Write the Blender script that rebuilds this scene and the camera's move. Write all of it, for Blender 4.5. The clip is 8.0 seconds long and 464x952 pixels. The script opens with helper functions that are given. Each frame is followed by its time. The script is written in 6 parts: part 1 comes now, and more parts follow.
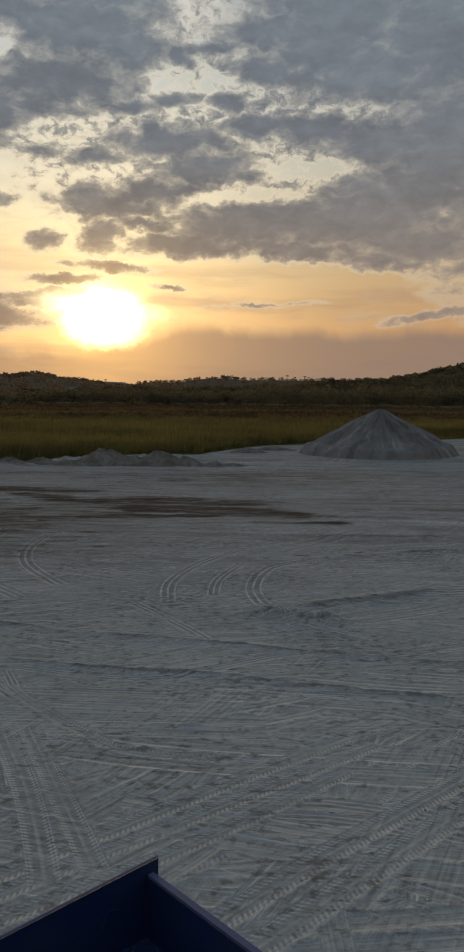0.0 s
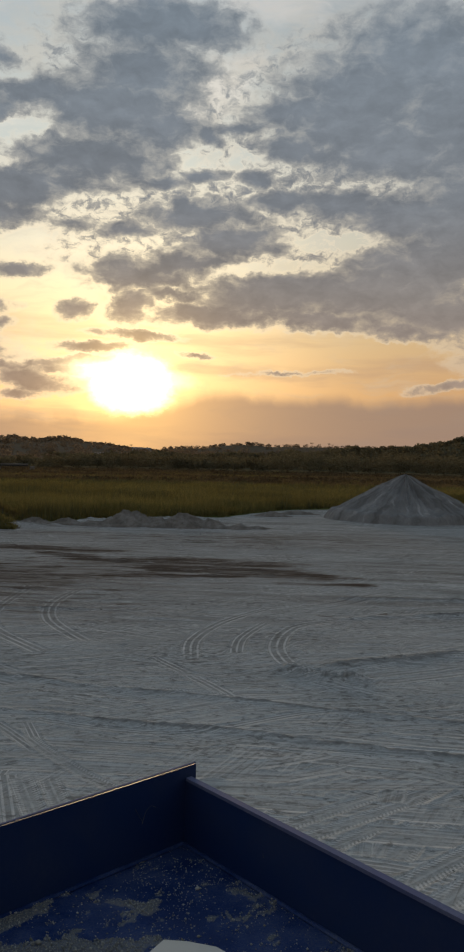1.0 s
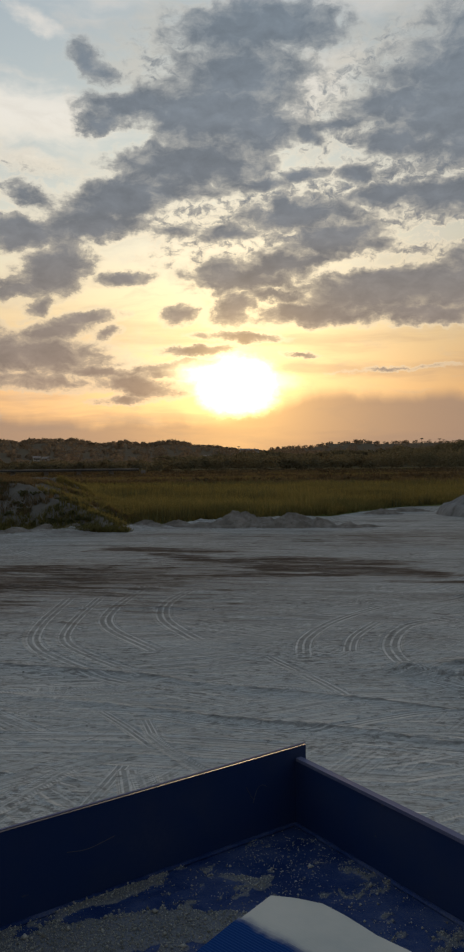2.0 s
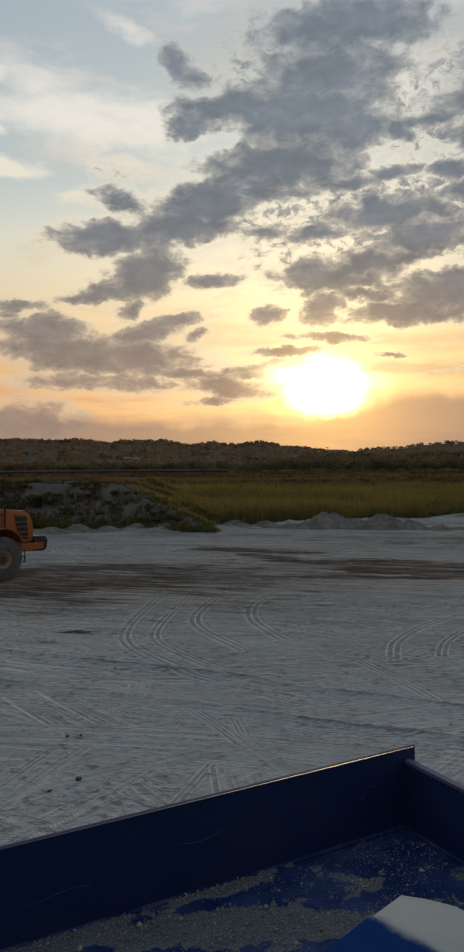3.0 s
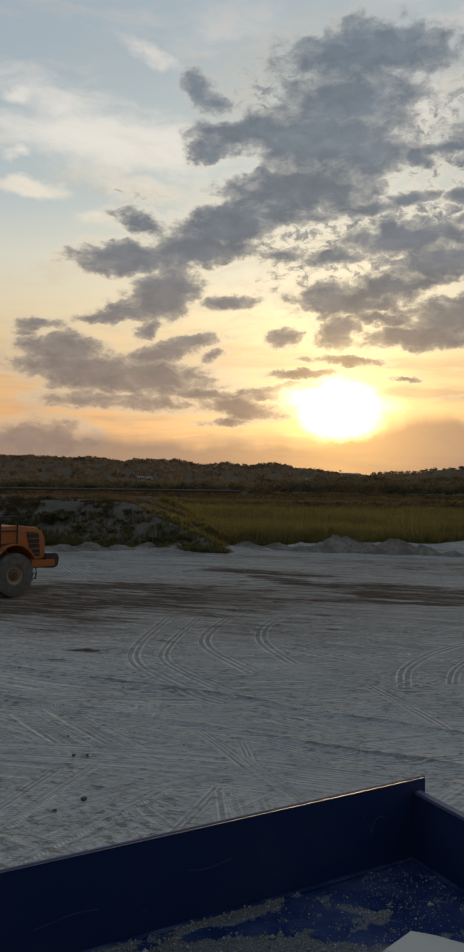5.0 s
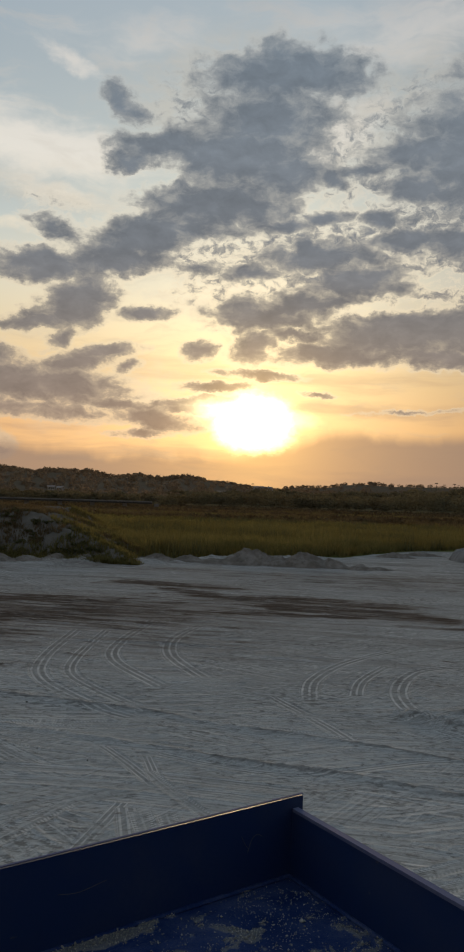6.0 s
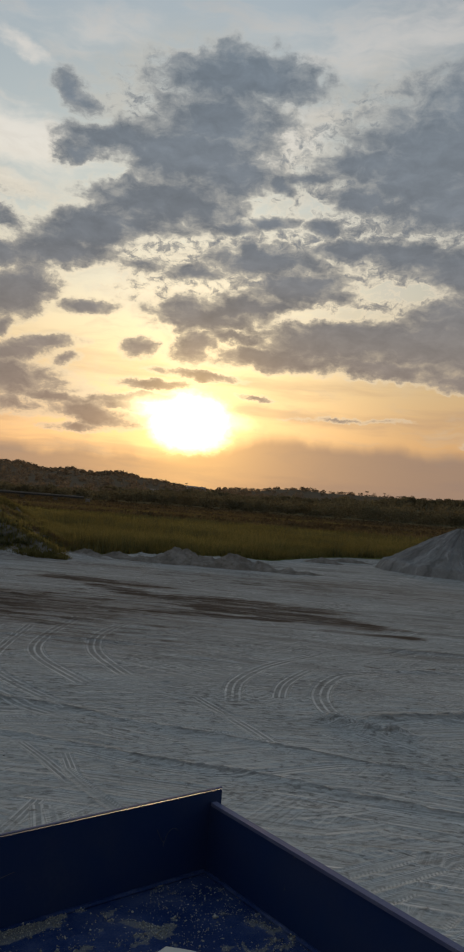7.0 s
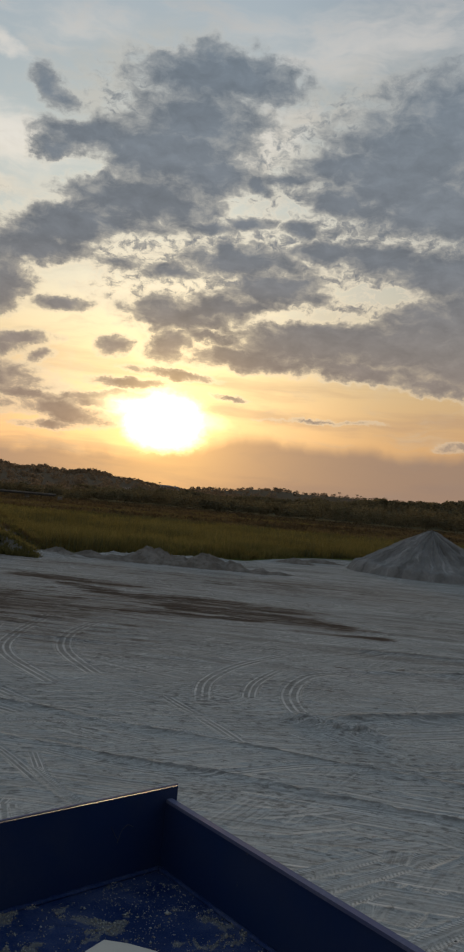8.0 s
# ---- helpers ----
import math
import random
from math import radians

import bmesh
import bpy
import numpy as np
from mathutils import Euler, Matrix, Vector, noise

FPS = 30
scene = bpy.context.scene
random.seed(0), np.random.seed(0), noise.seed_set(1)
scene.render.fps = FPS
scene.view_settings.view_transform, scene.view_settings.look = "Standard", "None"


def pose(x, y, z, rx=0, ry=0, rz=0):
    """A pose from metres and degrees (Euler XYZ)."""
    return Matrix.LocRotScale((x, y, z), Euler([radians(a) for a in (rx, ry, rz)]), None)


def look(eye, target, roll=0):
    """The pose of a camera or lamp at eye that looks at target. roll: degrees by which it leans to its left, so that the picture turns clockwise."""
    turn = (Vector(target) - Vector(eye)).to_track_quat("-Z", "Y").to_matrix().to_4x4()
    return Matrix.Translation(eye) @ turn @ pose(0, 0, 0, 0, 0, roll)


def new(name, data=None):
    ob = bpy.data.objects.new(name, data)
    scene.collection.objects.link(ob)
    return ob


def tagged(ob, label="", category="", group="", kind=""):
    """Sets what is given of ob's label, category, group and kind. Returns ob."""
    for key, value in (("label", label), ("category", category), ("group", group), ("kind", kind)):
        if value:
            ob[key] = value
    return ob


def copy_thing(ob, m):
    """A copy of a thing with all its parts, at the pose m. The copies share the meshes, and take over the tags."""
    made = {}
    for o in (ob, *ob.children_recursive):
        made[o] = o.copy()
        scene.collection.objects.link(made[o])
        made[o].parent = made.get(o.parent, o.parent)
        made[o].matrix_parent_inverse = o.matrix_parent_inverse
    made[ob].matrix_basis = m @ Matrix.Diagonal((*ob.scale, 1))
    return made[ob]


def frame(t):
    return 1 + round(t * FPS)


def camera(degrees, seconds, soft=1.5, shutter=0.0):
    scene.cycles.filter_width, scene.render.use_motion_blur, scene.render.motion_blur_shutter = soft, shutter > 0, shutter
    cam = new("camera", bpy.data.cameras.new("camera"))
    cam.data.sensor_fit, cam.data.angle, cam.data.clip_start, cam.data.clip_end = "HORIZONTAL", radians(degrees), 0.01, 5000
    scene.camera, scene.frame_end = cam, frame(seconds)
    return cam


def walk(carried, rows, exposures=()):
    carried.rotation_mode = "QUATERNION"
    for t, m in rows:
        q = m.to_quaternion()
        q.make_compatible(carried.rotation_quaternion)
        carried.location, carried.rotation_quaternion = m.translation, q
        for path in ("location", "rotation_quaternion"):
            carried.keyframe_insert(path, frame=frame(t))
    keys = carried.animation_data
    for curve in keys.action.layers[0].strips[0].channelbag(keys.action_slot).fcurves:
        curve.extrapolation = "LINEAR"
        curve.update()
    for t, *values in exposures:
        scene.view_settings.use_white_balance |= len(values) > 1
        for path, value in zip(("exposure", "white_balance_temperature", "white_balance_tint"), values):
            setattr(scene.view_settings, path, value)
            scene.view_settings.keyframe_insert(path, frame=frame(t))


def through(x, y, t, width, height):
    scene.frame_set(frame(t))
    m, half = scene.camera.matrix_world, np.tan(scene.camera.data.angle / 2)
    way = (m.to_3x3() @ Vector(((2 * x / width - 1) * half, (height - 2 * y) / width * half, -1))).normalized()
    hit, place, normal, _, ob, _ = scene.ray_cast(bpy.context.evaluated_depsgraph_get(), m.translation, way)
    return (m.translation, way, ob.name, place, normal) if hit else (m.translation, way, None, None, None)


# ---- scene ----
# camera and its way: held in one hand by somebody sitting on a truck's cab guard
cam = camera(30.62, 8.0, soft=2.3)
walk(cam, [
    (0.0, pose(-0.000, -0.000, 4.800, 84.50, -0.64, 0.00)),
    (0.5, pose(-0.032, -0.091, 4.662, 88.96, -1.84, 0.52)),
    (1.0, pose(-0.020, -0.094, 4.576, 88.95, -1.27, 1.66)),
    (1.5, pose(-0.011, -0.099, 4.555, 88.81, -0.01, 4.27)),
    (2.0, pose(-0.009, -0.099, 4.547, 88.91, 0.55, 8.92)),
    (2.2, pose(-0.012, -0.100, 4.545, 88.89, 0.66, 10.37)),
    (3.3, pose(-0.046, -0.104, 4.541, 88.99, 0.08, 15.66)),
    (3.5, pose(-0.047, -0.103, 4.541, 88.93, -0.19, 15.83)),
    (4.0, pose(-0.049, -0.100, 4.538, 88.94, -0.37, 15.96)),
    (5.5, pose(-0.025, -0.116, 4.556, 91.15, -1.42, 15.10)),
    (6.0, pose(0.000, -0.111, 4.561, 91.38, -1.84, 9.84)),
    (6.5, pose(-0.003, -0.095, 4.551, 91.61, -3.87, 5.99)),
    (7.0, pose(-0.003, -0.083, 4.541, 91.65, -4.53, 5.29)),
    (7.5, pose(0.009, -0.092, 4.543, 91.78, -4.58, 5.22)),
    (8.0, pose(0.018, -0.083, 4.539, 91.79, -5.22, 3.47)),
], exposures=[(0.0, -0.16, 6400, 10), (0.6, -0.07, 6400, 10), (1.2, 0.06, 6400, 10), (4.2, 0.05, 6400, 10), (5.4, -0.03, 6400, 10), (8.0, -0.04, 6400, 10)])

# ---- world, sun ----
SUN_AZ, SUN_EL = -8.55, 5.0          # degrees, clockwise from +y, and up

# cloud banks: azimuth, elevation, half width, half height, tilt (degrees), density
CLOUDS_TOP = [(-7.0, 26.6, 4.2, 1.3, 3, 1), (-8.4, 24.2, 3.8, 1.6, 0, 0.95), (-10.5, 22.0, 4.6, 1.7, 0, 1), (-15.2, 22.5, 2.8, 0.8, 4, 1), (-17.6, 21.6, 1.3, 0.6, 0, 1),
    (-7.2, 21.0, 3.0, 1.3, 0, 0.9), (-11.2, 18.9, 4.4, 1.5, 4, 1), (-16.4, 16.8, 4.2, 1.2, 17, 1), (-18.0, 15.0, 3.2, 0.8, 4, 0.95), (-22.8, 14.6, 3.0, 0.75, 2, 1),
    (-20.6, 12.6, 2.3, 1.2, 28, 1), (-23.2, 11.3, 2.2, 0.5, 12, 0.9), (-22.2, 17.0, 1.8, 0.6, -8, 0.75), (-17.9, 24.8, 1.2, 0.75, -28, 0.85), (-21.8, 10.3, 1.2, 0.5, 20, 0.7)]
CLOUDS_LOW = [(-27.2, 8.7, 2.1, 0.85, -4, 1), (-25.2, 7.2, 3.9, 0.95, -6, 1), (-21.6, 7.0, 3.4, 1.0, -4, 0.95), (-20.6, 8.5, 2.0, 0.5, 12, 0.9), (-18.8, 9.35, 1.9, 0.36, 8, 0.95),
    (-25.6, 5.4, 2.6, 0.5, 0, 0.75), (-21.5, 5.3, 2.8, 0.5, -4, 0.7), (-15.3, 5.0, 2.1, 0.5, -8, 0.95), (-17.6, 5.9, 1.8, 0.32, -4, 0.9), (-16.2, 4.0, 1.6, 0.22, 2, 0.7),
    (-12.6, 6.3, 2.3, 0.3, 6, 0.9), (-11.0, 7.35, 2.1, 0.26, 2, 0.85), (-13.0, 5.8, 1.6, 0.3, 0, 0.8), (-17.2, 8.5, 0.7, 0.3, 20, 0.75), (-4.2, 7.0, 0.9, 0.18, -4, 0.75)]
CLOUDS_SMALL = [(-12.4, 9.7, 0.9, 0.5, 15, 0.95), (-16.0, 12.0, 1.5, 0.35, 4, 0.9), (-8.4, 8.2, 2.2, 0.24, -3, 0.85), (-28.8, 10.2, 1.3, 0.35, 4, 0.75), (-29.6, 9.6, 0.9, 0.25, 0, 0.7),
    (-28.2, 2.9, 2.4, 0.95, 0, 0.75), (13.4, 5.3, 2.6, 0.24, 9, 0.8), (-3.6, 20.7, 0.9, 0.5, -30, 0.95), (-4.1, 18.4, 1.4, 0.4, 3, 0.95), (-0.3, 18.3, 1.0, 0.55, 0, 1),
    (-6.6, 17.9, 1.6, 0.5, 0, 0.8), (-12.8, 15.0, 1.9, 0.45, 6, 0.75), (-9.0, 14.9, 1.7, 0.55, 0, 0.8), (2.0, 5.9, 3.0, 0.14, 2, 0.5)]
CLOUDS_RIGHT = [(7.0, 23.2, 4.6, 1.9, 0, 1), (8.4, 19.8, 4.6, 1.7, 0, 1), (2.2, 22.2, 2.8, 0.9, 6, 0.9), (2.2, 19.8, 2.2, 0.8, 0, 1), (-1.6, 21.2, 1.6, 0.4, 10, 0.8),
    (-4.4, 16.1, 3.6, 0.8, 0, 0.95), (-1.8, 14.4, 3.6, 0.9, 0, 0.95), (1.5, 16.9, 3.2, 0.6, 0, 0.9), (5.6, 16.6, 2.9, 1.0, 0, 0.95), (9.8, 16.0, 3.4, 1.5, 0, 1),
    (13.5, 21.5, 4.5, 4.0, 0, 1), (14.0, 15.5, 4.5, 3.4, 0, 1), (11.0, 12.8, 4.6, 1.6, 0, 1), (18.5, 12.5, 5.0, 5.0, 0, 0.9), (5.6, 21.4, 4.2, 2.2, 0, 0.95), (10.5, 24.8, 5.0, 2.4, 0, 0.9)]
CLOUDS_DARK = [(-7.9, 12.0, 3.0, 0.9, -4, 1), (-8.5, 10.4, 1.4, 0.8, 30, 0.95), (-5.2, 12.9, 3.0, 0.8, 3, 0.95), (-3.4, 9.8, 2.8, 0.6, 2, 1), (1.5, 11.0, 4.8, 1.2, 3, 1.05),
    (7.4, 11.3, 5.4, 1.3, 2, 1.05), (11.4, 10.0, 4.2, 1.1, -4, 1), (9.6, 8.7, 3.0, 0.5, -8, 0.8), (4.0, 9.6, 4.6, 0.5, -2, 0.9), (-5.6, 11.0, 2.0, 0.45, -6, 0.85), (-10.3, 11.6, 1.4, 0.35, 10, 0.7)]
# clear gaps between them
GAPS = [(4.8, 14.5, 2.8, 0.42, 0, 0.9), (-6.4, 11.3, 1.5, 0.22, 2, 0.7), (-0.5, 12.6, 3.2, 0.3, 4, 0.7), (-15.4, 20.7, 1.3, 0.45, 20, 0.8), (-2.6, 19.5, 3.4, 0.55, 0, 0.5), (7.0, 17.9, 2.4, 0.3, 0, 0.5), (-15.6, 14.2, 2.4, 0.5, 8, 0.6)]
# shredded sheets
SHEETS = [(-4.0, 16.2, 7.0, 3.4, 0, 0.72), (-1.5, 20.2, 6.0, 3.0, 10, 0.60), (-11.0, 15.2, 4.6, 1.9, 12, 0.62), (6.0, 18.5, 9.0, 6.0, 0, 0.95), (-22.5, 18.7, 4.6, 1.0, -8, 0.30), (2.0, 25.2, 8.0, 1.6, 6, 0.36), (-19.5, 6.6, 6.5, 2.0, 0, 0.30), (-9.5, 24.6, 5.5, 3.2, 0, 0.62)]
VEILS = [(-23.8, 21.7, 6.4, 1.3, -4, 1), (-27.5, 23.2, 4.0, 1.2, -12, 0.7), (-21.7, 26.6, 1.5, 0.5, -16, 1), (-29.5, 18.5, 1.6, 0.45, -4, 1), (-25.4, 17.0, 1.5, 0.45, 4, 0.8), (-30.2, 23.5, 1.0, 0.5, 0, 0.9),
    (-22.3, 19.1, 2.6, 0.6, -8, 0.8), (-30.2, 20.4, 1.0, 0.35, 10, 0.8), (6.0, 29.5, 12.0, 2.2, 5, 0.6), (-3.5, 23.2, 2.6, 1.4, 20, 0.9), (-16.0, 28.6, 6.0, 1.2, 4, 0.5)]


class Nodes:
    """Short hand for a node tree."""

    def __init__(self, tree):
        self.tree = tree
        tree.nodes.clear()

    def put(self, kind):
        return self.tree.nodes.new(kind)

    def ball(self, v, place, size, tilt=0.0):
        """1 at place, falling to 0 at the rim of an ellipse of that size."""
        m = self.put("ShaderNodeMapping")
        m.vector_type = "TEXTURE"
        self.feed(m.inputs[0], v)
        m.inputs[1].default_value, m.inputs[2].default_value, m.inputs[3].default_value = place, (0, 0, radians(tilt)), size
        g = self.put("ShaderNodeTexGradient")
        g.gradient_type = "SPHERICAL"
        self.feed(g.inputs[0], m.outputs[0])
        return g.outputs["Fac"]

    def feed(self, socket, value):
        if isinstance(value, bpy.types.NodeSocket):
            self.tree.links.new(value, socket)
        elif value is not None:
            socket.default_value = value

    def math(self, op, a, b=None, c=None, clamp=False):
        node = self.put("ShaderNodeMath")
        node.operation, node.use_clamp = op, clamp
        for i, value in enumerate((a, b, c)):
            self.feed(node.inputs[i], value)
        return node.outputs[0]

    def vec(self, op, a, b=None, scale=None):
        node = self.put("ShaderNodeVectorMath")
        node.operation = op
        self.feed(node.inputs[0], a)
        self.feed(node.inputs[1], b)
        if scale is not None:
            self.feed(node.inputs["Scale"], scale)
        return node.outputs["Value" if op in ("LENGTH", "DOT_PRODUCT", "DISTANCE") else "Vector"]

    def xyz(self, x, y, z=0.0):
        node = self.put("ShaderNodeCombineXYZ")
        for i, value in enumerate((x, y, z)):
            self.feed(node.inputs[i], value)
        return node.outputs[0]

    def split(self, v):
        node = self.put("ShaderNodeSeparateXYZ")
        self.feed(node.inputs[0], v)
        return node.outputs

    def noise(self, v, scale, detail=4.0, rough=0.5, distort=0.0, color=False):
        node = self.put("ShaderNodeTexNoise")
        self.feed(node.inputs["Vector"], v)
        for key, value in (("Scale", scale), ("Detail", detail), ("Roughness", rough), ("Distortion", distort)):
            self.feed(node.inputs[key], value)
        return node.outputs["Color" if color else "Fac"]

    def span(self, v, a, b, c=0.0, d=1.0, smooth=True):
        node = self.put("ShaderNodeMapRange")
        node.interpolation_type = "SMOOTHSTEP" if smooth else "LINEAR"
        for i, value in enumerate((v, a, b, c, d)):
            self.feed(node.inputs[i], value)
        return node.outputs[0]

    def mix(self, fac, a, b, blend="MIX"):
        node = self.put("ShaderNodeMix")
        node.data_type, node.blend_type = "RGBA", blend
        self.feed(node.inputs[0], fac)
        self.feed(node.inputs[6], a if isinstance(a, bpy.types.NodeSocket) else (*a, 1))
        self.feed(node.inputs[7], b if isinstance(b, bpy.types.NodeSocket) else (*b, 1))
        return node.outputs[2]

    def ramp(self, fac, stops, smooth=False):
        node = self.put("ShaderNodeValToRGB")
        ramp = node.color_ramp
        ramp.interpolation = "EASE" if smooth else "LINEAR"
        while len(ramp.elements) < len(stops):
            ramp.elements.new(0.5)
        for e, (p, c) in zip(ramp.elements, stops):
            e.position, e.color = p, (*c, 1)
        self.feed(node.inputs[0], fac)
        return node.outputs[0]

    def ramp_height(self, az):
        """Elevation of the top of the low bank by azimuth."""
        node = self.put("ShaderNodeFloatCurve")
        curve = node.mapping.curves[0]
        pts = [(0.0, 0.50), (0.20, 0.40), (0.36, 0.34), (0.46, 0.33), (0.515, 0.34), (0.545, 0.42), (0.575, 0.51), (0.615, 0.55), (0.70, 0.51), (0.78, 0.53), (1.0, 0.55)]
        while len(curve.points) < len(pts):
            curve.points.new(0.5, 0.5)
        for p, (a, b) in zip(curve.points, pts):
            p.location = (a, b)
        node.mapping.update()
        self.feed(node.inputs["Value"], self.span(az, -50.0, 30.0, 0.0, 1.0, smooth=False))
        return self.math("MULTIPLY", node.outputs[0], 8.0)


def banks(n, coords, rows, reach=2.15):
    """The greatest density of the banks at coords (azimuth, elevation in degrees)."""
    total = None
    for az, el, rx, ry, tilt, dense in rows:
        one = n.math("MULTIPLY", n.ball(coords, (az, el, 0), (rx * reach, ry * reach, 1), tilt), dense)
        total = one if total is None else n.math("SMOOTH_MAX", total, one, 0.10)
    return total


def make_world():
    world = bpy.data.worlds.new("evening_sky")
    scene.world = world
    world.use_nodes = True
    n = Nodes(world.node_tree)
    way = n.put("ShaderNodeTexCoord").outputs["Generated"]
    x, y, z = n.split(way)
    az = n.math("MULTIPLY", n.math("ARCTAN2", x, y), 57.2958)
    el = n.math("MULTIPLY", n.math("ARCSINE", z), 57.2958)
    flat = n.xyz(az, el)
    # clear sky
    sky = n.put("ShaderNodeTexSky")
    sky.sky_type, sky.sun_disc, sky.sun_elevation, sky.sun_rotation = "NISHITA", False, radians(SUN_EL), radians(SUN_AZ)
    air = n.vec("SCALE", sky.outputs[0], scale=0.012)
    veil = n.ramp(n.math("DIVIDE", el, 90.0), [(0.0, (0.50, 0.27, 0.15)), (0.05, (0.60, 0.30, 0.135)), (0.09, (0.58, 0.37, 0.19)), (0.122, (0.60, 0.49, 0.335)),
        (0.16, (0.54, 0.53, 0.46)), (0.20, (0.37, 0.44, 0.47)), (0.30, (0.30, 0.37, 0.43)), (0.45, (0.27, 0.36, 0.47)), (1.0, (0.27, 0.37, 0.51))])
    sun_way = (math.sin(radians(SUN_AZ)) * math.cos(radians(SUN_EL)), math.cos(radians(SUN_AZ)) * math.cos(radians(SUN_EL)), math.sin(radians(SUN_EL)))
    off = n.math("MULTIPLY", n.math("ARCCOSINE", n.math("MINIMUM", n.vec("DOT_PRODUCT", way, sun_way), 0.99999)), 57.2958)
    off_flat = n.vec("MULTIPLY", n.vec("SUBTRACT", flat, (SUN_AZ, SUN_EL + 1.5, 0)), (0.75, 0.72, 1.0))
    broad = n.math("EXPONENT", n.math("DIVIDE", n.vec("LENGTH", off_flat), -8.5))
    near = n.math("EXPONENT", n.math("DIVIDE", off, -2.2))
    clear = n.vec("ADD", air, veil)
    clear = n.vec("ADD", clear, n.vec("SCALE", (0.68, 0.56, 0.27), scale=n.math("MULTIPLY", broad, n.span(el, 0.5, 9.0, 0.45, 1.0))))
    clear = n.vec("SCALE", clear, scale=n.span(az, -5.0, 8.0, 1.0, 0.79))
    # level wisps low in the sky
    wisp = n.noise(n.vec("MULTIPLY", n.vec("ADD", flat, n.vec("SCALE", n.noise(flat, 0.12, 3, 0.5, color=True), scale=1.2)), (0.07, 0.75, 1)), 1.0, 5, 0.55, 0.1)
    lows = n.math("MULTIPLY", n.span(wisp, 0.46, 0.70), n.span(el, 13.0, 6.0))
    clear = n.mix(n.math("MULTIPLY", lows, 0.42), clear, n.vec("ADD", (0.42, 0.27, 0.19), n.vec("SCALE", (0.35, 0.20, 0.03), scale=near)))
    # noise that bends everything at three sizes
    def bend(size, detail, amount, rough=0.55):
        return n.vec("MULTIPLY", n.vec("SUBTRACT", n.noise(n.vec("MULTIPLY", flat, (0.8, 1.1, 1)), size, detail, rough, color=True), (0.5, 0.5, 0.5)), (amount, amount * 0.7, 0))
    wide, mid, tiny = bend(0.30, 3, 2.6), bend(1.0, 4, 1.7), bend(3.4, 4, 0.62, 0.62)
    # thin high veils
    soft = n.noise(n.vec("MULTIPLY", flat, (0.07, 0.16, 1)), 1.0, 5, 0.55, 0.6)
    streaks = n.noise(n.vec("MULTIPLY", n.vec("ADD", flat, wide), (0.16, 0.62, 1)), 1.0, 7, 0.6, 0.4)
    bright = n.math("ADD", banks(n, n.vec("ADD", flat, n.vec("ADD", wide, mid)), VEILS), n.math("MULTIPLY", n.math("SUBTRACT", streaks, 0.5), 1.1))
    bright = n.math("ADD", bright, n.math("MULTIPLY", n.math("SUBTRACT", soft, 0.5), 0.5))
    high = n.ramp(n.math("DIVIDE", el, 30.0), [(0.0, (0.80, 0.58, 0.36)), (0.5, (0.86, 0.74, 0.54)), (0.72, (0.86, 0.80, 0.70)), (1.0, (0.62, 0.60, 0.57))])
    clear = n.mix(n.math("MULTIPLY", n.span(bright, 0.10, 0.80), 0.85), clear, high)
    clear = n.mix(n.math("MULTIPLY", n.span(streaks, 0.50, 0.68), 0.30), clear, n.vec("SCALE", high, scale=0.75))
    # cloud banks with frayed edges
    bent = n.vec("ADD", n.vec("ADD", flat, wide), n.vec("ADD", mid, tiny))
    dense = banks(n, bent, CLOUDS_TOP + CLOUDS_RIGHT + CLOUDS_DARK)
    near_bent = n.vec("ADD", flat, n.vec("ADD", n.vec("SCALE", mid, scale=0.55), tiny))
    dense = n.math("MAXIMUM", dense, banks(n, near_bent, CLOUDS_LOW + CLOUDS_SMALL))
    ripple = n.noise(n.vec("MULTIPLY", n.vec("ADD", flat, n.vec("SCALE", mid, scale=0.5)), (0.55, 1.0, 1)), 1.0, 8, 0.62, 0.25)
    shred = n.noise(n.vec("MULTIPLY", n.vec("ADD", flat, mid), (0.95, 1.55, 1)), 1.0, 7, 0.66)
    # elsewhere the same broken cloud goes on
    away = n.math("MAXIMUM", n.span(n.math("ABSOLUTE", n.math("ADD", az, 8.0)), 27.0, 38.0), n.span(el, 30.0, 38.0))
    rest = n.math("MULTIPLY", n.span(n.noise(n.vec("MULTIPLY", flat, (0.06, 0.13, 1)), 1.0, 5, 0.6), 0.42, 0.66, 0.0, 0.75), away)
    dense = n.math("MAXIMUM", dense, rest)
    gaps = banks(n, n.vec("ADD", flat, n.vec("ADD", mid, tiny)), GAPS)
    body = n.math("ADD", dense, n.math("MULTIPLY", n.math("SUBTRACT", ripple, 0.51), n.span(dense, 0.05, 0.40, 0.2, 0.95)))
    body = n.math("ADD", body, n.math("MULTIPLY", n.math("SUBTRACT", shred, 0.5), n.span(dense, 0.05, 0.30, 0.0, 0.28)))
    sheet = banks(n, bent, SHEETS, 1.9)
    plain = n.span(sheet, 0.02, 0.30)
    torn = n.math("ADD", n.math("MULTIPLY", plain, n.math("ADD", 0.12, n.math("MULTIPLY", sheet, 0.42))), n.math("MULTIPLY", n.span(sheet, 0.04, 0.42), n.math("MULTIPLY", n.math("SUBTRACT", shred, 0.5), 1.6)))
    body = n.math("MAXIMUM", body, torn)
    body = n.math("SUBTRACT", body, n.math("MULTIPLY", gaps, 0.5))
    # thin grey film round the sheets
    clear = n.mix(n.math("MULTIPLY", plain, n.span(ripple, 0.36, 0.62, 0.15, 0.55)), clear, n.vec("ADD", (0.38, 0.375, 0.36), n.vec("SCALE", (1.0, 0.82, 0.48), scale=broad)))
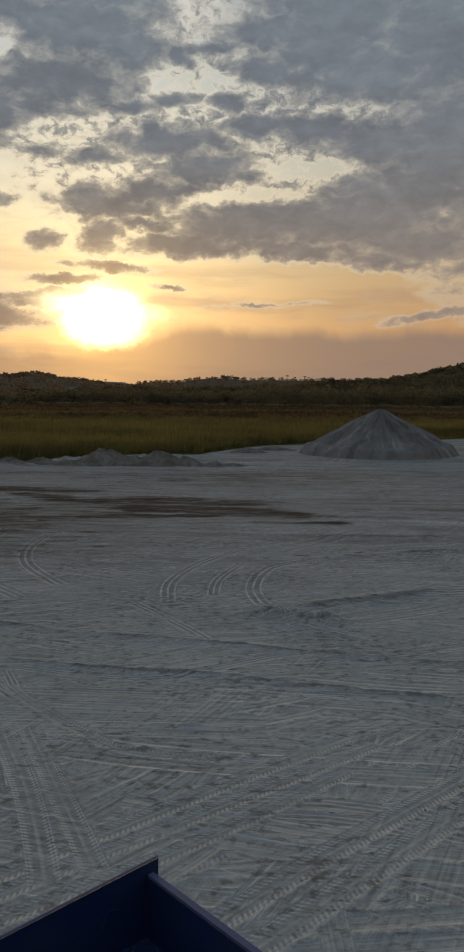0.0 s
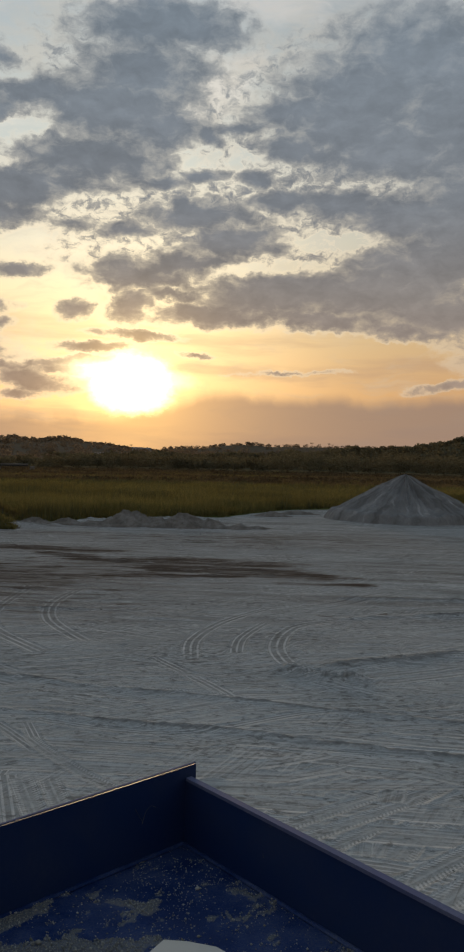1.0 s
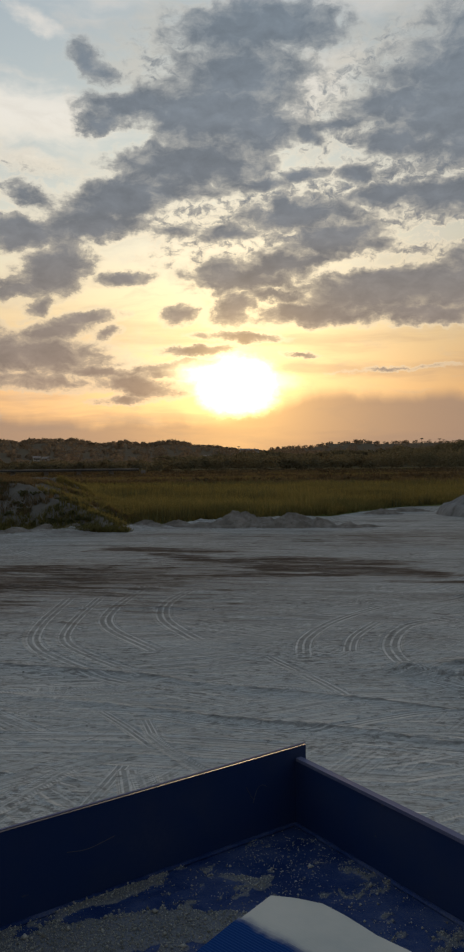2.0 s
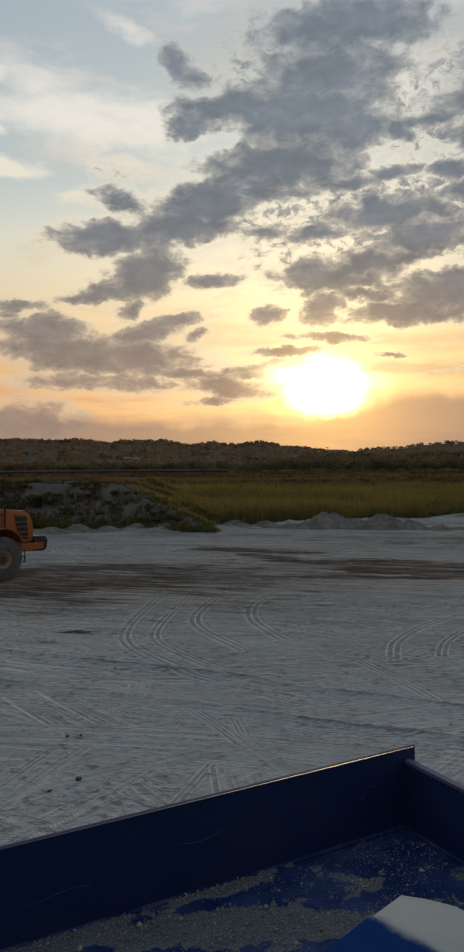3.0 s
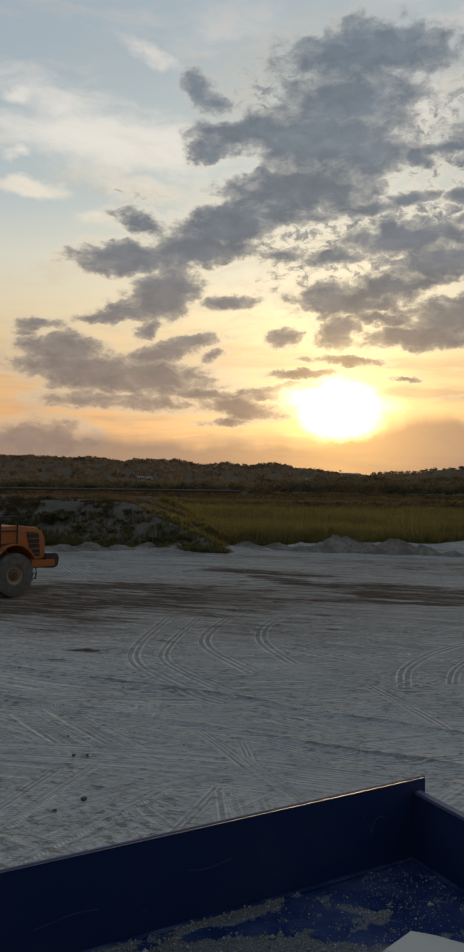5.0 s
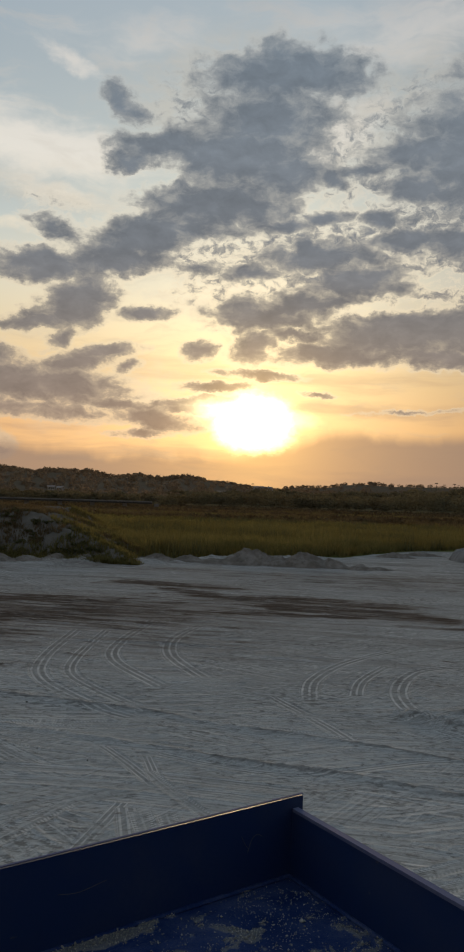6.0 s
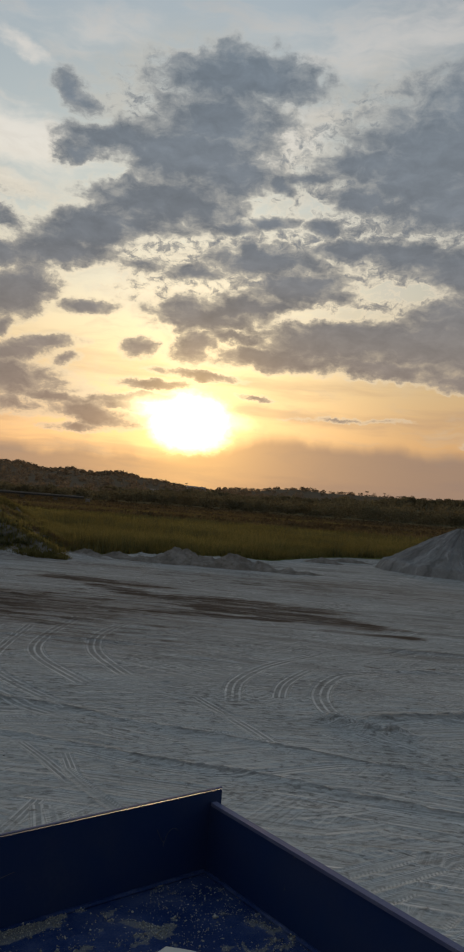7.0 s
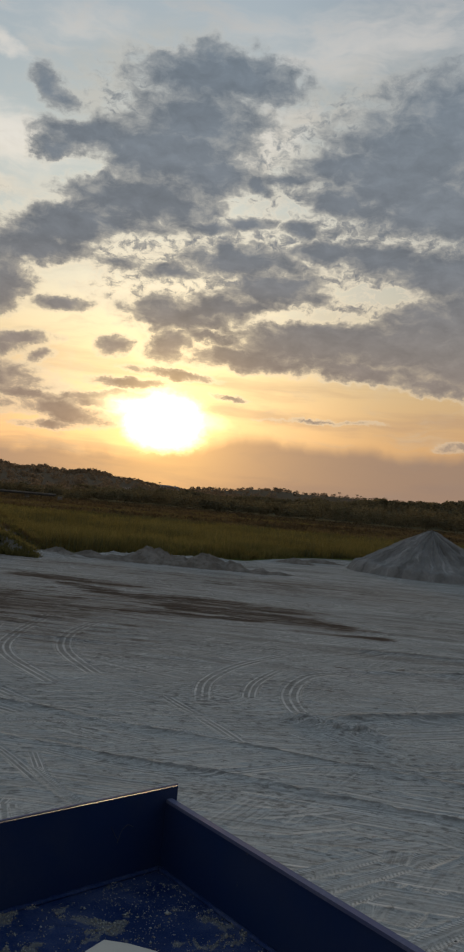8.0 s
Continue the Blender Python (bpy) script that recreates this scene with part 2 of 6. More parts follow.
    cover = n.math("MULTIPLY", n.span(body, 0.14, 0.42), n.span(body, 0.2, 0.55, 0.86, 1.0))
    thick = n.span(body, 0.24, 0.70)
    # lit rims towards the sun, blue-grey bodies above, mauve ones below
    pale = n.ramp(n.math("DIVIDE", el, 30.0), [(0.0, (0.50, 0.34, 0.24)), (0.35, (0.64, 0.53, 0.38)), (0.62, (0.66, 0.62, 0.54)), (1.0, (0.42, 0.45, 0.47))])
    rim = n.vec("ADD", pale, n.vec("SCALE", (0.80, 0.62, 0.32), scale=broad))
    shade = n.ramp(n.math("DIVIDE", el, 30.0), [(0.0, (0.42, 0.28, 0.19)), (0.13, (0.36, 0.255, 0.19)), (0.22, (0.275, 0.222, 0.19)), (0.36, (0.228, 0.208, 0.194)), (0.55, (0.190, 0.204, 0.222)), (1.0, (0.188, 0.228, 0.268))])
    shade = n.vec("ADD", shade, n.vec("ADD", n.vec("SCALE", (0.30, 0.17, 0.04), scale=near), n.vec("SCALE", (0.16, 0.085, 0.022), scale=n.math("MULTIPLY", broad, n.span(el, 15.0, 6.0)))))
    billow = n.math("MULTIPLY", n.span(ripple, 0.34, 0.66, 1.12, 0.90, smooth=False), n.span(soft, 0.3, 0.7, 1.12, 0.90))
    cloud = n.mix(thick, n.mix(0.30, shade, rim), n.vec("SCALE", shade, scale=billow))
    seen = n.mix(cover, clear, cloud)
    edge = n.math("MULTIPLY", n.math("MULTIPLY", n.span(body, 0.08, 0.24), n.math("SUBTRACT", 1.0, cover)), n.span(el, 25.0, 15.0, 0.15, 0.70))
    seen = n.mix(edge, seen, rim)
    # flat bank along the horizon, clear at its top
    top = n.math("ADD", n.ramp_height(az), n.math("MULTIPLY", n.math("SUBTRACT", n.noise(n.vec("MULTIPLY", n.vec("ADD", flat, mid), (0.30, 0.05, 1)), 1.0, 3, 0.5), 0.5), 1.8))
    bank = n.math("MULTIPLY", n.span(n.math("SUBTRACT", top, el), -0.55, 0.60), 0.80)
    haze = n.vec("ADD", (0.285, 0.205, 0.165), n.vec("SCALE", (0.80, 0.36, 0.03), scale=n.math("EXPONENT", n.math("DIVIDE", off, -4.6))))
    seen = n.mix(bank, seen, haze)
    # the sun itself behind thin cloud
    disc = n.ball(n.vec("ADD", flat, n.vec("ADD", n.vec("SCALE", mid, scale=0.8), tiny)), (SUN_AZ, SUN_EL, 0), (4.1, 2.75, 1))
    core = n.span(disc, 0.12, 0.62)
    spread = n.ball(n.vec("ADD", flat, n.vec("ADD", n.vec("SCALE", mid, scale=0.6), tiny)), (SUN_AZ - 0.4, SUN_EL + 0.6, 0), (6.2, 1.5, 1), -6)
    core = n.math("MAXIMUM", core, n.span(spread, 0.10, 0.80, 0.0, 0.6))
    seen = n.vec("ADD", seen, n.vec("SCALE", (3.2, 2.5, 1.25), scale=core))
    seen = n.vec("ADD", seen, n.vec("SCALE", (0.75, 0.46, 0.10), scale=near))
    # the eastern half is already dim
    behind = n.span(n.vec("DOT_PRODUCT", way, sun_way), 0.6, -0.5, 1.0, 0.70)
    seen = n.vec("SCALE", seen, scale=behind)
    back = n.put("ShaderNodeBackground")
    n.feed(back.inputs["Color"], seen)
    back.inputs["Strength"].default_value = 1.0
    out = n.put("ShaderNodeOutputWorld")
    n.tree.links.new(back.outputs[0], out.inputs[0])


make_world()

sun_lamp = bpy.data.lights.new("sun", "SUN")
sun_lamp.energy, sun_lamp.angle, sun_lamp.color = 1.7, radians(10), (1.0, 0.72, 0.42)
sun = new("sun", sun_lamp)
sun.matrix_world = look((-60, 380, 34), (-60 - math.sin(radians(SUN_AZ)) * 100, 280, 34 - 100 * math.tan(radians(SUN_EL))))


# ---- materials ----
def material(name):
    mat = bpy.data.materials.new(name)
    mat.use_nodes = True
    n = Nodes(mat.node_tree)
    bsdf = n.put("ShaderNodeBsdfPrincipled")
    out = n.put("ShaderNodeOutputMaterial")
    n.tree.links.new(bsdf.outputs[0], out.inputs[0])
    return mat, n, bsdf


def surface(n, bsdf, color, rough=0.6, metal=0.0, bump=None, strength=0.3, depth=0.01, spec=None):
    n.feed(bsdf.inputs["Base Color"], color if isinstance(color, bpy.types.NodeSocket) else (*color, 1))
    n.feed(bsdf.inputs["Roughness"], rough)
    n.feed(bsdf.inputs["Metallic"], metal)
    if spec is not None:
        n.feed(bsdf.inputs["Specular IOR Level"], spec)
    if bump is not None:
        b = n.put("ShaderNodeBump")
        b.inputs["Strength"].default_value, b.inputs["Distance"].default_value = strength, depth
        n.feed(b.inputs["Height"], bump)
        n.tree.links.new(b.outputs[0], bsdf.inputs["Normal"])


def where(n):
    return n.put("ShaderNodeTexCoord").outputs["Object"]


def attribute(n, name):
    a = n.put("ShaderNodeAttribute")
    a.attribute_name = name
    return a.outputs["Fac"]


def mat_ground():
    mat, n, b = material("trampled_sand")
    p = where(n)
    broad = n.noise(p, 0.12, 4, 0.55)
    streak = n.noise(n.vec("MULTIPLY", p, (0.55, 1.0, 1)), 1.0, 7, 0.68, 0.5)
    grit = n.noise(p, 9.0, 6, 0.7)
    # drag marks of blades and buckets, in patches that cross one another
    x, y, _ = n.split(p)
    drags = None
    for turn, where_scale, seed in ((0.08, 0.16, 0.0), (0.62, 0.30, 31.0), (-0.30, 0.24, 57.0), (1.15, 0.40, 83.0)):
        c, q = math.cos(turn), math.sin(turn)
        u = n.math("ADD", n.math("MULTIPLY", x, c), n.math("MULTIPLY", y, q))
        v = n.math("ADD", n.math("MULTIPLY", x, -q), n.math("MULTIPLY", y, c))
        line = n.noise(n.xyz(n.math("MULTIPLY", u, 0.30), n.math("MULTIPLY", v, 17.0), seed), 1.0, 5, 0.65, 0.12)
        patch = n.span(n.noise(n.vec("ADD", p, (seed, seed, seed)), where_scale, 3, 0.5), 0.47, 0.60)
        one = n.math("MULTIPLY", n.math("SUBTRACT", line, 0.5), patch)
        drags = one if drags is None else n.math("ADD", drags, one)
    crumbs = n.noise(n.vec("MULTIPLY", p, (4.0, 7.0, 1)), 1.0, 6, 0.72, 0.4)
    crumbs = n.math("ADD", crumbs, n.math("MULTIPLY", n.math("SUBTRACT", n.noise(p, 0.35, 4, 0.6), 0.5), 0.35))
    sand = n.mix(n.span(broad, 0.3, 0.7), (0.318, 0.330, 0.317), (0.434, 0.446, 0.430))
    sand = n.mix(n.span(streak, 0.50, 0.68, 0.0, 0.36), sand, (0.190, 0.180, 0.166))
    sand = n.mix(n.span(streak, 0.44, 0.30, 0.0, 0.45), sand, (0.54, 0.525, 0.495))
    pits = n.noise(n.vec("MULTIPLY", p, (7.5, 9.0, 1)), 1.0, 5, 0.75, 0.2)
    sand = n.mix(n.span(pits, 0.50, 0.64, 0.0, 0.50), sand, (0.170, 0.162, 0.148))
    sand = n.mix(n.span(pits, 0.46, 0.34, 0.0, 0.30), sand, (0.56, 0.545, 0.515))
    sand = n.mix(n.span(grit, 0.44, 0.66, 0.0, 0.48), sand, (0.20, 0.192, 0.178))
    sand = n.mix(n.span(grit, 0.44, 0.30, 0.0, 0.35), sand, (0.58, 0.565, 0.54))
    # long faint lanes of wheels across the far yard
    lanes = n.noise(n.vec("MULTIPLY", n.vec("ADD", p, n.vec("SCALE", n.noise(p, 0.05, 2, 0.5, color=True), scale=5.0)), (0.07, 0.95, 1)), 1.0, 7, 0.70, 0.3)
    distant = n.span(y, 15.0, 30.0)
    sand = n.mix(n.math("MULTIPLY", n.span(broad, 0.32, 0.62, 0.10, 0.45), distant), sand, (0.235, 0.200, 0.166))
    sand = n.mix(n.math("MULTIPLY", n.span(lanes, 0.48, 0.60, 0.0, 0.70), distant), sand, (0.150, 0.130, 0.110))
    sand = n.mix(n.math("MULTIPLY", n.span(lanes, 0.44, 0.32, 0.0, 0.50), distant), sand, (0.56, 0.545, 0.52))
    # relief shading put into the colour: grooves dark, crests light
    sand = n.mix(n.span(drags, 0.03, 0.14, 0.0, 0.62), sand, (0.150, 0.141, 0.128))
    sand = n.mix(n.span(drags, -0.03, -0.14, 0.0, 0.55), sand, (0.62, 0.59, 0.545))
    # tread of the tyres: ribs along the print and slanted lug marks across it
    track, across, along, style = (attribute(n, key) for key in ("track", "across", "along", "style"))
    side = n.math("ABSOLUTE", across)
    ribs = n.span(n.math("COSINE", n.math("MULTIPLY", across, 9.4)), 0.1, 0.9, -0.55, 1.0)
    lugs = n.span(n.math("SINE", n.math("MULTIPLY", n.math("ADD", along, n.math("MULTIPLY", side, 0.09)), 90.0)), -0.4, 0.4, -0.7, 0.8)
    scored = n.noise(n.xyz(n.math("MULTIPLY", across, 4.6), n.math("MULTIPLY", along, 0.30), n.math("MULTIPLY", style, 90.0)), 1.0, 4, 0.6, 0.1)
    scored = n.math("MULTIPLY", n.math("SUBTRACT", scored, 0.5), 5.0)
    clear_rib, clear_lug = n.span(style, 0.70, 0.74), n.span(style, 0.30, 0.26)
    tread = n.math("MULTIPLY", scored, n.math("SUBTRACT", 1.0, n.math("MULTIPLY", n.math("MAXIMUM", clear_rib, clear_lug), 0.7)))
    tread = n.math("ADD", tread, n.math("ADD", n.math("MULTIPLY", ribs, n.math("MULTIPLY", clear_rib, 0.8)), n.math("MULTIPLY", n.math("ADD", n.math("MULTIPLY", lugs, n.math("MULTIPLY", n.span(side, 0.40, 0.50, 0.08, 0.62), n.span(side, 1.0, 0.95))), n.math("MULTIPLY", ribs, 0.30)), clear_lug)))
    rims = n.math("MULTIPLY", n.span(side, 0.80, 0.90), n.span(side, 1.0, 0.94))
    tread = n.math("ADD", tread, n.math("MULTIPLY", rims, 0.7))
    worn = n.span(n.noise(p, 1.3, 4, 0.65), 0.30, 0.62, 0.25, 1.0)
    tread = n.math("MULTIPLY", n.math("MULTIPLY", tread, track), worn)
    sand = n.mix(n.math("MULTIPLY", track, 0.30, clamp=True), sand, (0.33, 0.318, 0.296))
    # lit ribs and lug shadows of the tread are put into the sand's colour
    sand = n.mix(n.math("MULTIPLY", tread, 0.80, clamp=True), sand, (0.63, 0.605, 0.565))
    sand = n.mix(n.math("MULTIPLY", tread, -0.80, clamp=True), sand, (0.17, 0.160, 0.146))
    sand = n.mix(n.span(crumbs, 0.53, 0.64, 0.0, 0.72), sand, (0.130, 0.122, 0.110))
    # crumbly ridges left beside the blades, darkened in the colour
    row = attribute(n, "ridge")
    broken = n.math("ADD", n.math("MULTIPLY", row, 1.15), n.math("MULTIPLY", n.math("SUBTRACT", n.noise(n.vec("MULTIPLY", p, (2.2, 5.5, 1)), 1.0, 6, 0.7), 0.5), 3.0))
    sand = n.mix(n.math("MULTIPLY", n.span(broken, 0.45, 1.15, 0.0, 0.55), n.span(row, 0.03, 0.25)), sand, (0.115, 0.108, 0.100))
    soil = attribute(n, "wet")
    bands = n.noise(n.vec("MULTIPLY", p, (0.38, 2.4, 1)), 1.0, 7, 0.70, 0.7)
    wet = n.math("ADD", n.math("MULTIPLY", soil, 1.15), n.math("MULTIPLY", n.math("SUBTRACT", bands, 0.5), 2.6))
    sand = n.mix(n.span(n.math("ADD", n.math("MULTIPLY", soil, 1.3), n.math("MULTIPLY", n.math("SUBTRACT", bands, 0.5), 1.6)), 0.12, 0.95, 0.0, 0.60), sand, (0.20, 0.160, 0.128))
    sand = n.mix(n.math("MULTIPLY", n.span(wet, 0.45, 1.1), n.span(soil, 0.05, 0.35)), sand, (0.085, 0.064, 0.049))
    tuft = n.noise(p, 0.5, 6, 0.7)
    strips = n.noise(n.vec("MULTIPLY", p, (0.006, 0.06, 1)), 1.0, 4, 0.6)
    meadow = n.mix(n.span(tuft, 0.35, 0.7), (0.070, 0.078, 0.022), (0.130, 0.125, 0.042))
    dry = n.math("ADD", attribute(n, "dry"), n.math("SUBTRACT", strips, 0.5))
    meadow = n.mix(n.span(dry, 0.25, 0.75), meadow, (0.125, 0.095, 0.050))
    field = n.span(n.math("ADD", attribute(n, "field"), n.math("MULTIPLY", n.math("SUBTRACT", tuft, 0.5), 0.6)), 0.42, 0.58)
    relief = n.math("ADD", n.math("MULTIPLY", grit, 0.35), n.math("ADD", n.math("ADD", n.math("MULTIPLY", crumbs, 0.5), n.math("MULTIPLY", pits, 0.5)), n.math("ADD", n.math("MULTIPLY", drags, -1.0), n.math("MULTIPLY", tread, 0.16))))
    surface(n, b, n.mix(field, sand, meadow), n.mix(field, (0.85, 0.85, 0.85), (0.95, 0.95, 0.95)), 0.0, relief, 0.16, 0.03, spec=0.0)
    return mat


def mat_heap(name, light, dark, scale, contrast=1.0):
    mat, n, b = material(name)
    p = where(n)
    lump = n.noise(p, 0.7 * scale, 5, 0.6)
    runs = n.noise(n.vec("MULTIPLY", p, (1.9, 1.9, 0.30)), scale, 6, 0.68, 0.5)
    grit = n.noise(p, 11.0 * scale, 5, 0.7)
    c = n.mix(n.span(lump, 0.35, 0.68), dark, light)
    c = n.mix(n.span(runs, 0.48, 0.66, 0.0, 0.75 * contrast), c, tuple(0.6 * v for v in dark))
    c = n.mix(n.span(runs, 0.44, 0.30, 0.0, 0.6 * contrast), c, tuple(min(0.5, 1.35 * v) for v in light))
    c = n.mix(n.span(grit, 0.4, 0.75, 0.0, 0.4), c, tuple(0.7 * v for v in light))
    surface(n, b, c, 0.92, 0.0, n.math("ADD", grit, n.math("MULTIPLY", runs, 1.5)), 0.6, 0.06, spec=0.0)
    return mat


def mat_cone():
    """Tipped grey sand with streaks that run straight down its slopes."""
    mat, n, b = material("heap_of_grey_sand")
    p = where(n)
    x, y, z = n.split(p)
    turn = n.math("ARCTAN2", y, x)
    out = n.vec("LENGTH", n.xyz(x, y))
    wave = n.math("MULTIPLY", n.math("SUBTRACT", n.noise(p, 0.8, 3, 0.5), 0.5), 0.35)
    runs = n.noise(n.xyz(n.math("MULTIPLY", n.math("ADD", turn, wave), 4.5), n.math("MULTIPLY", out, 0.16), 3.0), 1.0, 6, 0.65)
    lump, grit = n.noise(p, 0.9, 5, 0.6), n.noise(p, 9.0, 5, 0.7)
    c = n.mix(n.span(lump, 0.35, 0.68), (0.205, 0.197, 0.186), (0.270, 0.260, 0.246))
    # the streak colours also carry the gullies' shade and their lit ribs
    c = n.mix(n.span(runs, 0.48, 0.62, 0.0, 0.75), c, (0.115, 0.108, 0.100))
    c = n.mix(n.span(runs, 0.46, 0.34, 0.0, 0.80), c, (0.40, 0.388, 0.368))
    c = n.mix(n.span(grit, 0.42, 0.72, 0.0, 0.45), c, (0.15, 0.143, 0.133))
    surface(n, b, c, 0.92, 0.0, n.math("ADD", grit, n.math("MULTIPLY", runs, -2.0)), 0.5, 0.08, spec=0.0)
    return mat


def mat_leaf(name, a, c, through=0.35):
    """Foliage: each clump has its own tone, and some light comes through."""
    mat, n, b = material(name)
    g = n.put("ShaderNodeNewGeometry")
    tone = n.mix(g.outputs["Random Per Island"], a, c)
    grain = n.noise(where(n), 2.5, 3, 0.6)
    tone = n.mix(n.span(grain, 0.3, 0.7, 0.0, 0.4), tone, tuple(0.5 * v for v in a))
    drift = n.noise(n.vec("MULTIPLY", where(n), (0.05, 0.11, 0.05)), 1.0, 4, 0.6)
    tone = n.mix(n.span(drift, 0.42, 0.68, 0.0, 0.55), tone, (0.6 * a[0] + 0.02, 0.5 * a[1] + 0.01, 0.5 * a[2]))
    surface(n, b, tone, 0.8, spec=0.08)
    t = n.put("ShaderNodeBsdfTranslucent")
    n.feed(t.inputs[0], tone)
    m = n.put("ShaderNodeMixShader")
    m.inputs[0].default_value = through
    n.tree.links.new(b.outputs[0], m.inputs[1])
    n.tree.links.new(t.outputs[0], m.inputs[2])
    out = [o for o in n.tree.nodes if o.type == "OUTPUT_MATERIAL"][0]
    n.tree.links.new(m.outputs[0], out.inputs[0])
    return mat


def mat_paint(name, color, worn, rough=0.35, dust=0.4, dust_color=(0.33, 0.32, 0.30), scale=1.0, spec=0.28):
    """Sprayed machine paint with dust, scuffs and chips."""
    mat, n, b = material(name)
    p = where(n)
    cloudy = n.noise(p, 2.2 * scale, 5, 0.6)
    fine = n.noise(p, 60.0 * scale, 4, 0.7)
    chips = n.noise(p, 16.0 * scale, 6, 0.75)
    c = n.mix(n.span(cloudy, 0.3, 0.7, 0.0, 0.35), color, tuple(0.62 * v for v in color))
    c = n.mix(n.span(chips, 0.66, 0.72, 0.0, 0.8), c, worn)
    film = n.math("MULTIPLY", n.span(cloudy, 0.38, 0.75), n.span(fine, 0.3, 0.7, 0.4, 1.0))
    c = n.mix(n.math("MULTIPLY", film, dust), c, dust_color)
    surface(n, b, c, n.math("ADD", rough, n.math("MULTIPLY", film, 0.4)), 0.0, n.math("ADD", fine, chips), 0.12, 0.002 / scale, spec=spec)
    return mat


def mat_plain(name, a, c, rough=0.6, metal=0.0, scale=8.0, bump=0.2, depth=0.004, spec=None):
    mat, n, b = material(name)
    p = where(n)
    v = n.noise(p, scale, 5, 0.65)
    f = n.noise(p, scale * 9, 4, 0.7)
    surface(n, b, n.mix(n.span(f, 0.3, 0.8, 0.0, 0.35), n.mix(n.span(v, 0.3, 0.7), a, c), tuple(0.6 * q for q in a)), rough, metal, n.math("ADD", v, f), bump, depth, spec)
    return mat


M_GROUND = mat_ground()
M_CONE = mat_cone()
M_BANK = mat_heap("gravel_bank", (0.165, 0.150, 0.127), (0.125, 0.111, 0.092), 0.8, 0.35)
M_GRASS = mat_leaf("reed_grass", (0.118, 0.111, 0.036), (0.225, 0.188, 0.074), 0.62)
M_DRYGRASS = mat_leaf("dry_grass", (0.125, 0.090, 0.048), (0.19, 0.145, 0.075), 0.40)
M_BUSH = mat_leaf("bush_leaves", (0.080, 0.086, 0.040), (0.145, 0.142, 0.068), 0.35)
M_SCRUB = mat_leaf("scrub_leaves", (0.075, 0.058, 0.034), (0.125, 0.095, 0.054), 0.35)
# the lift from haze and glare is put into these three colours
M_TREE = mat_leaf("tree_leaves", (0.110, 0.098, 0.058), (0.185, 0.158, 0.094), 0.45)
M_WOOD = mat_leaf("wood_leaves", (0.200, 0.153, 0.104), (0.235, 0.178, 0.120), 0.55)
M_HILL = mat_plain("hill_scrub", (0.135, 0.106, 0.073), (0.160, 0.124, 0.085), 0.95, 0, 0.012, 0.4, 2.0, 0.0)
M_THICKET = mat_plain("thicket_floor", (0.070, 0.066, 0.040), (0.110, 0.100, 0.062), 0.95, 0, 0.02, 0.4, 1.0, 0.0)
M_BARK = mat_plain("bark", (0.07, 0.055, 0.04), (0.12, 0.10, 0.075), 0.9)
M_BLUE = mat_paint("blue_paint", (0.010, 0.027, 0.094), (0.05, 0.055, 0.075), 0.42, 0.06, scale=3.0, spec=0.16)


def mat_floor():
    """Blue floor paint under sandy dust that lies in patches."""
    mat, n, b = material("blue_floor_paint")
    p = where(n)
    cloudy, fine, chips = n.noise(p, 11.0, 5, 0.6), n.noise(p, 300.0, 4, 0.7), n.noise(p, 70.0, 6, 0.7)
    c = n.mix(n.span(cloudy, 0.35, 0.65), (0.007, 0.022, 0.090), (0.013, 0.038, 0.145))
    c = n.mix(n.span(chips, 0.64, 0.74, 0.0, 0.5), c, (0.08, 0.095, 0.14))
    film = attribute(n, "dust")
    film = n.span(n.math("ADD", film, n.math("MULTIPLY", n.math("SUBTRACT", chips, 0.5), 0.8)), 0.30, 0.62)
    film = n.math("MAXIMUM", film, n.span(n.math("ADD", cloudy, n.math("MULTIPLY", fine, 0.4)), 0.60, 0.95, 0.0, 0.45))
    speck = n.span(fine, 0.35, 0.65, 0.55, 1.0)
    c = n.mix(n.math("MULTIPLY", film, n.math("MULTIPLY", speck, 0.85)), c, (0.20, 0.20, 0.18))
    surface(n, b, c, n.math("ADD", 0.42, n.math("MULTIPLY", film, 0.45)), 0.0, n.math("ADD", fine, n.math("MULTIPLY", film, 1.5)), 0.35, 0.0012, spec=0.10)
    return mat


M_FLOOR = mat_floor()
M_BARE = mat_plain("worn_steel_edge", (0.10, 0.10, 0.115), (0.05, 0.05, 0.07), 0.75, 0.2, 30.0)
# the sky's lavender sheen is put into this paint and its dust, besides worn chips
M_RAILPAINT = mat_paint("blue_paint_worn_sky_sheen", (0.085, 0.098, 0.190), (0.20, 0.20, 0.24), 0.72, 0.55, (0.21, 0.22, 0.29), scale=4.0, spec=0.08)


# ---- building helpers ----
def part(name, bm, mat, parent=None, label=""):
    """Links a bmesh as one mesh object, under a thing or a part."""
    me = bpy.data.meshes.new(name)
    bmesh.ops.recalc_face_normals(bm, faces=bm.faces)
    bm.to_mesh(me)
    bm.free()
    me.materials.append(mat)
    ob = new(name, me)
    if parent is not None:
        ob.parent = parent
    if label:
        tagged(ob, label)
    return ob


def smooth(ob, angle=40):
    ob.data.polygons.foreach_set("use_smooth", [True] * len(ob.data.polygons))
    ob.data.set_sharp_from_angle(angle=radians(angle))
    return ob


